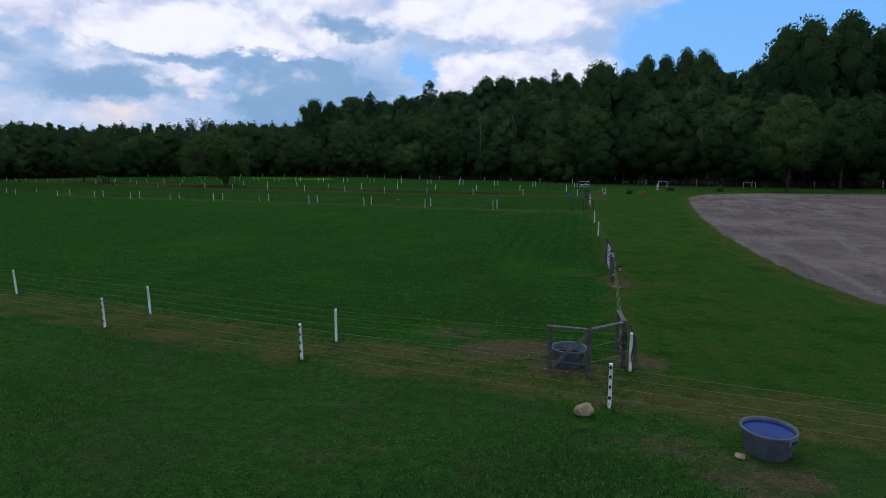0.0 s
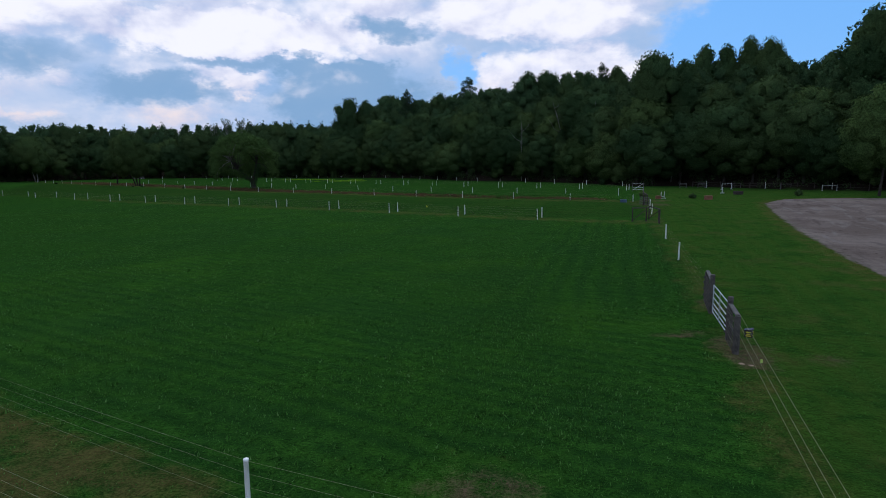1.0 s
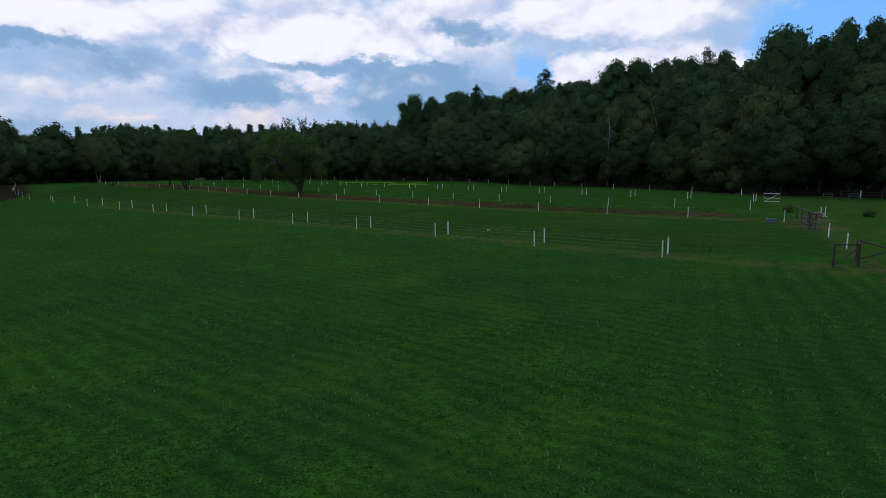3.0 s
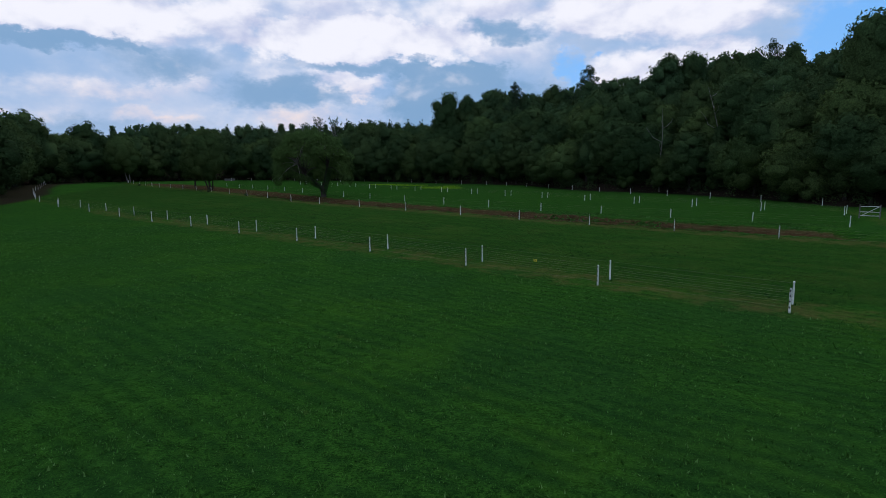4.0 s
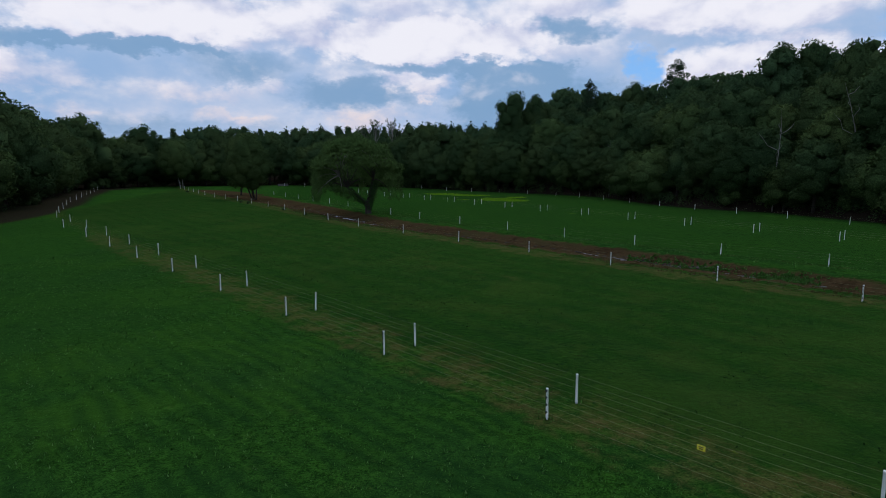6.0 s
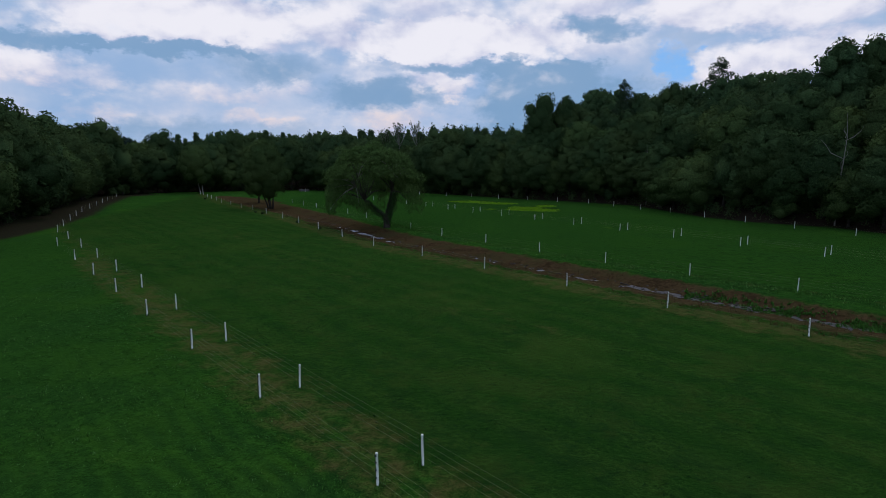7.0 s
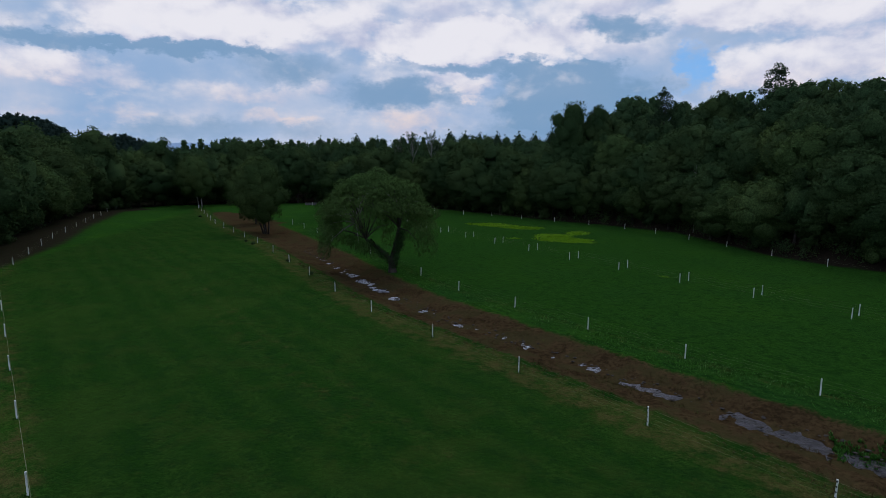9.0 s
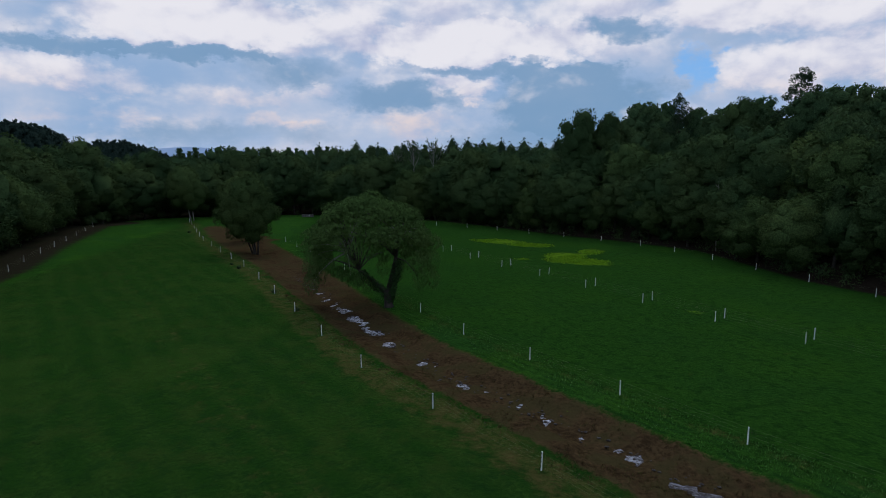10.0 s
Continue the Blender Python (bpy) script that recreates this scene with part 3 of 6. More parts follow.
def beam_bm(a, b, wide, thick, bevel=0.008):
    """A board from a to b, wide across and thick up."""
    a, b = Vector(a), Vector(b)
    bm = box_bm((b - a).length, wide, thick, bevel)
    x = (b - a).normalized()
    y = Vector((0, 0, 1)).cross(x)
    y = y.normalized() if y.length > 1e-3 else Vector((0, 1, 0))
    z = x.cross(y)
    rot = Matrix((x, y, z)).transposed().to_4x4()
    bmesh.ops.transform(bm, matrix=Matrix.Translation((a + b) / 2) @ rot, verts=bm.verts)
    return bm


# ---- fences of white plastic posts and rope ----
POST_H = 1.24


def post_mesh():
    prof = [(0.050, -0.15), (0.050, 0.02), (0.048, POST_H - 0.05), (0.053, POST_H - 0.045), (0.053, POST_H - 0.012), (0.034, POST_H)]
    vs, fs = [], []
    sides = 10
    for r, z in prof:
        vs += [(r * math.cos(2 * math.pi * j / sides), r * math.sin(2 * math.pi * j / sides), z) for j in range(sides)]
    for i in range(len(prof) - 1):
        for j in range(sides):
            fs.append((i * sides + j, i * sides + (j + 1) % sides, (i + 1) * sides + (j + 1) % sides, (i + 1) * sides + j))
    fs.append(tuple((len(prof) - 1) * sides + j for j in range(sides)))
    return mesh_of("post", vs, fs, PVC, True)


def insulator_mesh():
    vs, fs = tube([(0, 0.03, 0), (0, 0.068, 0), (0, 0.092, 0)], [0.036, 0.040, 0.016], 8)
    tube([(0, 0.07, -0.055), (0, 0.07, 0.055)], [0.016, 0.016], 6, vs, fs)
    return mesh_of("insulator", vs, fs, BLACK)


POST, INSULATOR = post_mesh(), insulator_mesh()
WIRES = (1.14, 0.88, 0.60, 0.30)
prng = random.Random(7)


def fence(label, posts, side, knobs=True, wires=WIRES, group="rope fences", rope=0.0034, skip=()):
    """A run of posts with ropes; side: +1 or -1, on which face the ropes run."""
    ob = thing("fence", 0, 0, 0, label, "fence", group)
    lines = [[] for _ in wires]
    for i, (x, y) in enumerate(posts):
        q, r = posts[max(i - 1, 0)], posts[min(i + 1, len(posts) - 1)]
        turn = math.degrees(math.atan2(r[1] - q[1], r[0] - q[0])) + (180 if side < 0 else 0)
        z = ground_z(x, y)
        m4 = pose(x, y, z, prng.uniform(-1.3, 1.3), prng.uniform(-1.3, 1.3), turn)
        if i not in skip:
            p = shared("post", POST, ob, m4)
            if knobs:
                for h in wires:
                    shared("insulator", INSULATOR, p, pose(0, 0, h))
        for line, h in zip(lines, wires):
            line.append(m4 @ Vector((0, 0.075, h)))
    for line in lines:
        pts = []
        for a, b in zip(line, line[1:]):
            sag = prng.uniform(0.01, 0.05)
            pts += [a.lerp(b, t) - Vector((0, 0, sag * 4 * t * (1 - t))) for t in (0, 0.25, 0.5, 0.75)]
        pts.append(line[-1])
        vs, fs = tube(pts, [rope] * len(pts), 4)
        part_data("rope", vs, fs, ROPE, ob, "pale yellowish fence rope")
    return ob


fence("white plastic post fence with black insulators and ropes beside lane", LANE_S, 1)
fence("white plastic post fence with ropes on pasture side of lane", LANE_N, -1, knobs=False)
fence("white post rope fence with black insulators across pasture", CROSS_S, 1, rope=0.003)
fence("white post rope fence along mown strip, beside grassy lane", CROSS_N, -1, knobs=False, rope=0.003)
fence("white post rope fence with insulators along stream's near bank", BANK_S, 1, rope=0.0025)
fence("white post rope fence along stream's grassy far bank", BANK_N, -1, knobs=False, wires=WIRES[:3], rope=0.0025)
fence("white post rope fence of a paired line in far meadow", PAIR_S, 1, knobs=False, wires=WIRES[:3], rope=0.0025)
fence("white post rope fence of a paired line in far meadow", PAIR_N, -1, knobs=False, wires=WIRES[:3], rope=0.0022)
fence("white post rope fence beside the dark woodland edge", WOOD_LINE, -1, knobs=False, wires=WIRES[:2], rope=0.0022)
fence("white post rope fence beyond the tube gate along drive", [(10.39, 41.2), (12.49, 52.1), (14.77, 62.8), (17.32, 74.6)], -1, knobs=False, skip=(0, 3), rope=0.0025)
fence("white post rope fence beyond the far braced corner", [(17.68, 79), (19.53, 85.0), (21.27, 92.5), (22.44, 98.5)], -1, knobs=False, skip=(0, 3))
fence("rope fence without posts from braced corner to tube gate", [(5.72, 22.2), (8.68, 33.6)], -1, knobs=False, skip=(0, 1), wires=(1.40, 1.05, 0.70), rope=0.005)


# ---- wooden braces, gate, tanks and yard things ----
def round_post(parent, x, y, h, r=0.085, mat=POLE, lean=(0, 0)):
    vs, fs = tube([(x, y, -0.2), (x + lean[0] * 0.5, y + lean[1] * 0.5, h * 0.5), (x + lean[0], y + lean[1], h - 0.02), (x + lean[0], y + lean[1], h)], [r * 1.08, r, r * 0.95, r * 0.8], 9)
    return part_data("post", vs, fs, mat, parent)


def corner_brace():
    ob = thing("fence_brace", 4.3, 20.5, 0, "weathered wooden corner brace with flat top rails", "fence")
    spots_ = [(-1.2, -0.15), (-0.08, -0.55), (1.2, 0.25), (1.4, 1.65)]
    for x, y in spots_:
        round_post(ob, x, y, 1.46, 0.075)
    for a, b in zip(spots_, spots_[1:]):
        d = (Vector((*b, 0)) - Vector((*a, 0))).normalized() * 0.1
        part("top_rail", beam_bm((a[0] - d.x, a[1] - d.y, 1.49), (b[0] + d.x * 0.6, b[1] + d.y * 0.6, 1.49), 0.15, 0.045), BOARD, ob, "grey weathered plank")
    part("diagonal_brace", beam_bm((-1.14, -0.24, 0.22), (-0.13, -0.60, 1.38), 0.05, 0.11), BOARD, ob)
    part("diagonal_brace", beam_bm((1.24, 0.35, 1.36), (1.38, 1.5, 0.25), 0.05, 0.11), BOARD, ob)
    for h in (0.45, 0.95):
        for a, b in zip(spots_[1:], spots_[2:]):
            vs, fs = tube([(a[0], a[1], h), ((a[0] + b[0]) / 2, (a[1] + b[1]) / 2, h - 0.02), (b[0], b[1], h)], [0.007] * 3, 4)
            part_data("rope", vs, fs, ROPE, ob)


def hose():
    ob = thing("water_hose", 5.50, 20.75, 0, "black rubber water hose hanging on brace post", "hose")
    for k_ in range(3):
        pts = [(0.10 + 0.10 * math.sin(t * 3.14) + 0.03 * k_, -0.08 - 0.35 * t - 0.10 * k_ * t, 1.40 - 1.05 * t + 0.28 * math.sin(t * 3.14) * (1 - 0.4 * k_)) for t in np.linspace(0, 1, 9)]
        vs, fs = tube(pts, [0.017] * 9, 6)
        part_data("hose_loop", vs, fs, BLACK, ob)
    pts = [(0.06 * math.cos(t), -0.10 + 0.02 * math.sin(t), 0.9 + 0.28 * math.sin(t)) for t in np.linspace(0, 6.28, 15)]
    vs, fs = tube(pts, [0.016] * 15, 6)
    part_data("hose_loop", vs, fs, BLACK, ob)


m, k = material("tank_water")
finish(k, (0.008, 0.012, 0.018), 0.10, 0.0, k.noise(k.n("ShaderNodeTexCoord").outputs["Object"], 6.0, 2), 0.06, 0.01, 0.5)
WATER_DARK = m
m, k = material("tank_water_blue")
finish(k, (0.010, 0.028, 0.15), 0.10, 0.0, k.noise(k.n("ShaderNodeTexCoord").outputs["Object"], 6.0, 2), 0.06, 0.01, 0.10)
WATER_BLUE = m


def water_tank(x, y, r, h, water, level, label):
    ob = thing("water_tank", x, y, ground_z(x, y), label, "water trough", "stock tanks")
    prof = [(0.0, 0.0), (0.79, 0.0), (0.82, 0.04), (0.90, 0.5), (0.93, 0.52), (0.965, 0.80), (0.985, 0.82), (0.985, 0.86), (1.0, 0.88), (1.03, 0.93), (1.03, 0.98), (1.0, 1.0), (0.955, 0.98), (0.945, 0.90), (0.80, 0.10), (0.0, 0.08)]
    sides = 40
    vs, fs = [], []
    for f, z in prof:
        for j in range(sides):
            a = 2 * math.pi * j / sides
            rib = 1 + 0.008 * math.cos(a * 10) * (0.04 < z < 0.86 and f > 0.8)
            vs.append((max(f, 0.01) * r * rib * math.cos(a), max(f, 0.01) * r * rib * math.sin(a), z * h))
    for i in range(len(prof) - 1):
        for j in range(sides):
            fs.append((i * sides + j, i * sides + (j + 1) % sides, (i + 1) * sides + (j + 1) % sides, (i + 1) * sides + j))
    part_data("tub", vs, fs, TUB, ob, "grey moulded rubber tub", True)
    bm = bmesh.new()
    bmesh.ops.create_circle(bm, cap_ends=True, segments=sides, radius=r * (0.80 + 0.145 * level))
    bmesh.ops.translate(bm, vec=(0, 0, h * level), verts=bm.verts)
    part("water", bm, water, ob, "still water with blue sheen")
    part("drain_plug", box_bm(0.10, 0.05, 0.07, 0.012, (r * 0.55, -r * 0.66, h * 0.10)), BLACK, ob)
    for a in (-62, 118):
        ca, sa = math.cos(radians(a)), math.sin(radians(a))
        bm = box_bm(0.07, 0.30, 0.15, 0.014, (0, 0, 0))
        bmesh.ops.transform(bm, matrix=Matrix.Translation((ca * r * 0.975, sa * r * 0.975, h * 0.81)) @ Matrix.Rotation(radians(a), 4, "Z"), verts=bm.verts)
        grip = part("handle", bm, TUB, ob, "moulded rubber hand grip")
        bm = box_bm(0.02, 0.20, 0.07, 0.006, (0, 0, 0))
        bmesh.ops.transform(bm, matrix=Matrix.Translation((ca * (r * 0.975 + 0.032), sa * (r * 0.975 + 0.032), h * 0.80)) @ Matrix.Rotation(radians(a), 4, "Z"), verts=bm.verts)
        part("recess", bm, BLACK, grip)


def boulder():
    bm = bmesh.new()
    bmesh.ops.create_icosphere(bm, subdivisions=4, radius=1.0)
    for v in bm.verts:
        n = noise.noise(v.co * 1.3 + Vector((4, 1, 2))) * 0.22 + noise.noise(v.co * 3.5) * 0.09 + noise.noise(v.co * 9) * 0.03
        v.co = Vector((v.co.x * 0.26, v.co.y * 0.20, v.co.z * 0.19)) * (1 + n)
        if v.co.z < -0.08:
            v.co.z = -0.08
    for f in bm.faces:
        f.smooth = True
    me = bpy.data.meshes.new("boulder")
    bm.to_mesh(me)
    bm.free()
    me.materials.append(STONE)
    ob = new("boulder", me)
    ob.matrix_basis = pose(3.5, 17.35, 0.10, 0, 0, 10)
    tagged(ob, "pale tan boulder lying in the grass", "rock")


def tube_gate():
    a, b = Vector((9.09, 35.35, 0)), Vector((9.76, 38.75, 0))
    d = (b - a).normalized()
    turn = math.degrees(math.atan2(d.y, d.x))
    ob = thing("tube_gate", a.x, a.y, 0, "closed galvanised tube farm gate between wooden posts", "gate", turn=turn)
    length = (b - a).length - 0.24
    for x in (0.12, 0.12 + length):
        vs, fs = tube([(x, 0, 0.14), (x, 0, 1.32)], [0.022, 0.022], 8)
        part_data("end_tube", vs, fs, STEEL, ob)
    for z in (0.16, 0.34, 0.54, 0.78, 1.04, 1.31):
        vs, fs = tube([(0.12, 0, z), (0.12 + length, 0, z)], [0.021, 0.021], 8)
        part_data("bar", vs, fs, STEEL, ob)
    part("middle_brace", box_bm(0.07, 0.02, 1.16, 0.004, (0.12 + length / 2, 0.024, 0.735)), STEEL, ob)
    for z in (0.34, 1.10):
        part("hinge", box_bm(0.14, 0.03, 0.05, 0.006, (0.12 + length + 0.05, 0, z)), STEEL, ob)
    return d


def gate_brace(points, heights, label):
    ob = thing("gate_brace", points[0][0], points[0][1], 0, label, "fence", "gate braces")
    base = Vector((*points[0], 0))
    loc = [Vector((*p, 0)) - base for p in points]
    for p, h in zip(loc, heights):
        round_post(ob, p.x, p.y, h, 0.105)
    top = min(heights) + 0.02
    part("top_rail", beam_bm(loc[0] + Vector((0, 0, top)), loc[1] + Vector((0, 0, top)), 0.15, 0.06), BOARD, ob, "grey weathered plank")
    part("mid_rail", beam_bm(loc[0] + Vector((0, 0, 0.62)), loc[1] + Vector((0, 0, 0.62)), 0.045, 0.12), BOARD, ob)
    for h in (0.35, 0.85, 1.12):
        vs, fs = tube([loc[0] + Vector((-0.09, 0, h)), loc[1] + Vector((-0.09, 0, h))], [0.007] * 2, 4)
        part_data("rope", vs, fs, ROPE, ob)
    for h in (0.3, 0.6, 0.9, 1.12):
        vs, fs = tube([loc[1] + Vector((-0.10, 0.03, h - 0.03)), loc[1] + Vector((-0.16, 0.03, h)), loc[1] + Vector((-0.10, 0.03, h + 0.03))], [0.03, 0.025, 0.03], 6)
        part_data("insulator", vs, fs, BLACK, ob)


def energiser():
    ob = thing("fence_energiser", 8.94, 33.62, 0.72, "black solar fence energiser with yellow label on post", "fence charger", turn=-25)
    part("housing", box_bm(0.26, 0.18, 0.24, 0.03, (0.12, 0, 0)), BLACK, ob)
    part("solar_panel", beam_bm((-0.02, 0, 0.128), (0.27, 0, 0.19), 0.24, 0.02), simple("solar_glass", (0.012, 0.014, 0.03), (0.02, 0.02, 0.05), 9, 0.15), ob)
    for z, wd in ((0.07, 0.20), (0.0, 0.14), (-0.06, 0.20)):
        part("label_bar", box_bm(wd * 0.8, 0.008, 0.03, 0.0, (0.12, -0.094, z)), YELLOW, ob, "yellow printed bar")
    for z in (0.07, -0.04):
        part("label_bar", box_bm(0.008, 0.12, 0.035, 0.0, (0.253, 0, z)), YELLOW, ob, "yellow printed bar")


def warning_tag():
    ob = thing("warning_sign", -7.6, 85.0, 1.14, "small yellow plastic warning sign hung on rope", "sign", turn=-25)
    part("plate", box_bm(0.26, 0.008, 0.17, 0.003, (0, -0.085, -0.06)), YELLOW, ob)
    part("print_bar", box_bm(0.16, 0.004, 0.03, 0.0, (0, -0.092, -0.03)), BLACK, ob, "black printed bar")
    part("print_bar", box_bm(0.12, 0.004, 0.03, 0.0, (0, -0.092, -0.09)), BLACK, ob, "black printed bar")


corner_brace()
hose()
water_tank(7.16, 15.38, 0.57, 0.60, WATER_BLUE, 0.86, "grey round stock tank full of blue water")
water_tank(3.85, 21.05, 0.56, 0.60, WATER_DARK, 0.55, "dark grey round stock tank beside wooden brace")
boulder()
tube_gate()
gate_brace([(8.68, 33.6), (9.06, 35.2)], (1.33, 1.62), "grey wooden brace posts at near end of gate")
gate_brace([(9.78, 38.92), (10.39, 41.2)], (1.70, 1.40), "grey wooden brace posts at far end of gate")
energiser()
warning_tag()


def far_corner(x, y, points, h, label):
    ob = thing("fence_brace", x, y, ground_z(x, y), label, "fence", "far corner braces")
    for px, py in points:
        round_post(ob, px - x, py - y, h, 0.065, DARKWOOD)
    for a, b in zip(points, points[1:]):
        part("top_rail", beam_bm((a[0] - x, a[1] - y, h - 0.06), (b[0] - x, b[1] - y, h - 0.06), 0.08, 0.11), DARKWOOD, ob)
    for a, b in zip(points[::2], points[1::2]):
        part("diagonal_brace", beam_bm((a[0] - x, a[1] - y, 0.1), (b[0] - x, b[1] - y, h - 0.2), 0.05, 0.07), DARKWOOD, ob)


far_corner(15.3, 76.8, [(15.29, 76.7), (16.79, 76.9), (17.67, 79.2), (17.61, 75.2), (17.42, 74.2)], 1.5, "dark wooden braced fence corner in worn dirt")


def board_gate():
    """A leaning grey board gate beside the braced posts."""
    ob = thing("wooden_gate", 22.0, 99.4, ground_z(22.0, 99.4), "grey weathered board gate beside braced posts", "gate", turn=-82)
    for z in (0.25, 0.55, 0.85, 1.15):
        part("rail", box_bm(3.4, 0.03, 0.10, 0.006, (0.9, 0, z)), BOARD, ob)
    for x in (-0.75, 0.9, 2.55):
        part("upright", box_bm(0.10, 0.035, 1.2, 0.006, (x, -0.034, 0.62)), BOARD, ob)


board_gate()
far_corner(22.2, 99.0, [(21.84, 98.2), (22.44, 98.4), (22.93, 101.5), (23.41, 104.5), (24.70, 109.5)], 1.55, "dark wooden braced posts along the drive")


def jump(x, y, turn, width, h, label, poles, mat=WHITE):
    ob = thing("horse_jump", x, y, ground_z(x, y), label, "horse jump", "jumps in the far corner", turn)
    for s in (-1, 1):
        part("upright", box_bm(0.08, 0.08, h, 0.01, (s * width / 2, 0, h / 2)), mat, ob)
        part("foot", box_bm(0.10, 0.7, 0.08, 0.01, (s * width / 2, 0, 0.04)), mat, ob)
    for z in poles:
        vs, fs = tube([(-width / 2, 0.08, z), (width / 2, 0.08, z)], [0.04, 0.04], 8)
        part_data("pole", vs, fs, mat, ob)
    return ob


jump(43.4, 149, 8, 1.5, 0.95, "small weathered wooden horse jump with three poles", (0.3, 0.6, 0.9), BOARD)
jump(47.2, 148.4, -6, 1.5, 0.95, "small weathered wooden horse jump with three poles", (0.3, 0.6, 0.9), BOARD)
jump(49.6, 140.5, 20, 2.4, 1.3, "pale jump standards with one raised pole", (1.15,))
jump(43.5, 126.7, 65, 1.3, 1.2, "white jump standards with low grey poles", (0.4, 0.7, 1.0))
jump(54.0, 146.5, 5, 1.8, 1.0, "grey wooden jump frame by the far fence", (0.5, 0.9), BOARD)
jump(60.5, 138.5, -12, 1.9, 1.2, "grey jump standards by the far fence", (1.05,), BOARD)
jump(65.5, 132.0, -20, 2.4, 1.2, "pale jump standards with one raised pole", (1.05,))
jump(28.6, 112.6, 30, 0.7, 1.15, "pair of white jump standards over orange rail", (0.3,), WHITE)


def panel_box(name, x, y, turn, sx, sy, sz, mat, label, category):
    ob = thing(name, x, y, ground_z(x, y), label, category, turn=turn)
    for s in (-1, 1):
        part("side_panel", box_bm(0.04, sy, sz, 0.006, (s * (sx / 2 - 0.02), 0, sz / 2)), mat, ob)
        for i in range(4):
            z = sz * (i + 0.5) / 4
            part("plank", box_bm(sx - 0.09, 0.03, sz / 4 - 0.015, 0.004, (0, s * (sy / 2 - 0.02), z)), mat, ob)
    part("lid", box_bm(sx + 0.04, sy + 0.04, 0.035, 0.006, (0, 0, sz + 0.0205)), mat, ob)


panel_box("jump_box", 34.6, 108.9, 15, 1.2, 0.45, 0.62, RED, "faded red wooden jump box on grass", "jump box")
panel_box("jump_box", 27.7, 111.8, 20, 0.8, 0.5, 0.5, RED, "small orange-red wooden jump box on grass", "jump box")
panel_box("feed_trough", 20.6, 105.0, -12, 0.95, 0.55, 0.38, BLUE, "blue plank feed trough near braced posts", "trough")
panel_box("feed_box", 44.6, 122.3, 10, 1.5, 0.7, 0.55, DARKWOOD, "low dark grey plank feed box on the grass", "feed box")
panel_box("jump_box", -161.5, 269, 25, 4.2, 0.6, 0.9, BOARD, "long grey plank jump box at meadow end", "jump box")


def frame_gate():
    ob = thing("wooden_gate", 29.9, 134.5, ground_z(30.8, 134.5), "white wooden gate frame with diagonal brace", "gate", turn=-10)
    for x in (-1.1, 1.1):
        part("gate_post", box_bm(0.13, 0.13, 1.8, 0.01, (x, 0, 0.9)), BOARD, ob)
    for z in (0.35, 0.85, 1.55):
        part("rail", box_bm(2.06, 0.04, 0.08, 0.008, (0, -0.05, z)), WHITE, ob)
    part("diagonal_brace", beam_bm((-0.95, -0.11, 0.35), (0.95, -0.11, 1.55), 0.04, 0.07), WHITE, ob)


frame_gate()


def rail_fence():
    ob = thing("rail_fence", 0, 0, 0, "grey board rail fence along the woodland edge", "fence")
    pts = bend([(46, 150.5), (58, 141.5), (72, 130.5), (88, 123.0)], 2.9)
    for i, (x, y) in enumerate(pts):
        z = ground_z(x, y)
        part("post", box_bm(0.13, 0.13, 1.5, 0.01, (x, y, z + 0.65)), WHITE if i % 4 == 1 else DARKWOOD, ob)
    for (ax, ay), (bx, by) in zip(pts, pts[1:]):
        for h in (0.6, 1.1):
            part("rail", beam_bm((ax, ay - 0.09, ground_z(ax, ay) + h), (bx, by - 0.09, ground_z(bx, by) + h), 0.03, 0.06, 0), DARKWOOD, ob)


rail_fence()

# ---- stream water ----
m, k = material("stream_water")
place = k.n("ShaderNodeTexCoord").outputs["Object"]
ripple = k.noise(place, 2.4, 4, 0.65)
lay = k.n("ShaderNodeSeparateXYZ")
k.link(place, lay.inputs[0])
riffle = k.ramp(lay.outputs[0], -18.0, -36.0)
run_ = k.n("ShaderNodeMapping")
run_.inputs["Rotation"].default_value, run_.inputs["Scale"].default_value = (0, 0, radians(32)), (0.45, 1.5, 1.0)
k.link(place, run_.inputs["Vector"])
foam = k.math("MULTIPLY", k.ramp(k.noise(run_.outputs[0], 2.6, 6, 0.8, 1.4), 0.50, 0.57), k.math("ADD", k.math("MULTIPLY", riffle, 0.95), 0.05))
silt = k.mix(k.ramp(k.noise(place, 1.8, 5, 0.7, 0.8), 0.42, 0.60), (0.024, 0.020, 0.020), (0.052, 0.045, 0.054))
b, o = finish(k, k.mix(foam, silt, (0.60, 0.61, 0.68)), 0.2, 0.0, ripple, 1.0, 0.16, 0.16)
k.link(k.math("ADD", k.math("MULTIPLY", foam, 0.4), 0.34), b.inputs["Roughness"])
WATER = m
# a level sheet that shows wherever the rough bed dips below it
vs, fs = [], []
for i, x in enumerate(np.arange(8, -112, -0.7)):
    sy = np.interp(-x, [-p[0] for p in BANK_S], [p[1] for p in BANK_S])
    nyy = np.interp(-x, [-p[0] for p in BANK_N], [p[1] for p in BANK_N])
    level = float(np.interp(x, [-112, -88, -82, -56, -50, -44, -38, -30, -25, -20, -16, -8, 0, 8], [-0.95, -0.86, -0.74, -0.74, -0.82, -0.78, -0.79, -0.86, -0.82, -0.85, -0.785, -0.85, -0.88, -0.95]))
    for w in (-0.13, 0.13):
        vs.append((x, sy + (float(stream_share(x)) + w) * (nyy - sy), level))
    if i:
        q = 2 * i
        fs.append((q - 2, q - 1, q + 1, q))
tagged(part_data("water", vs, fs, WATER, None), "shallow stream water glinting in muddy bed", "water", kind="structure")


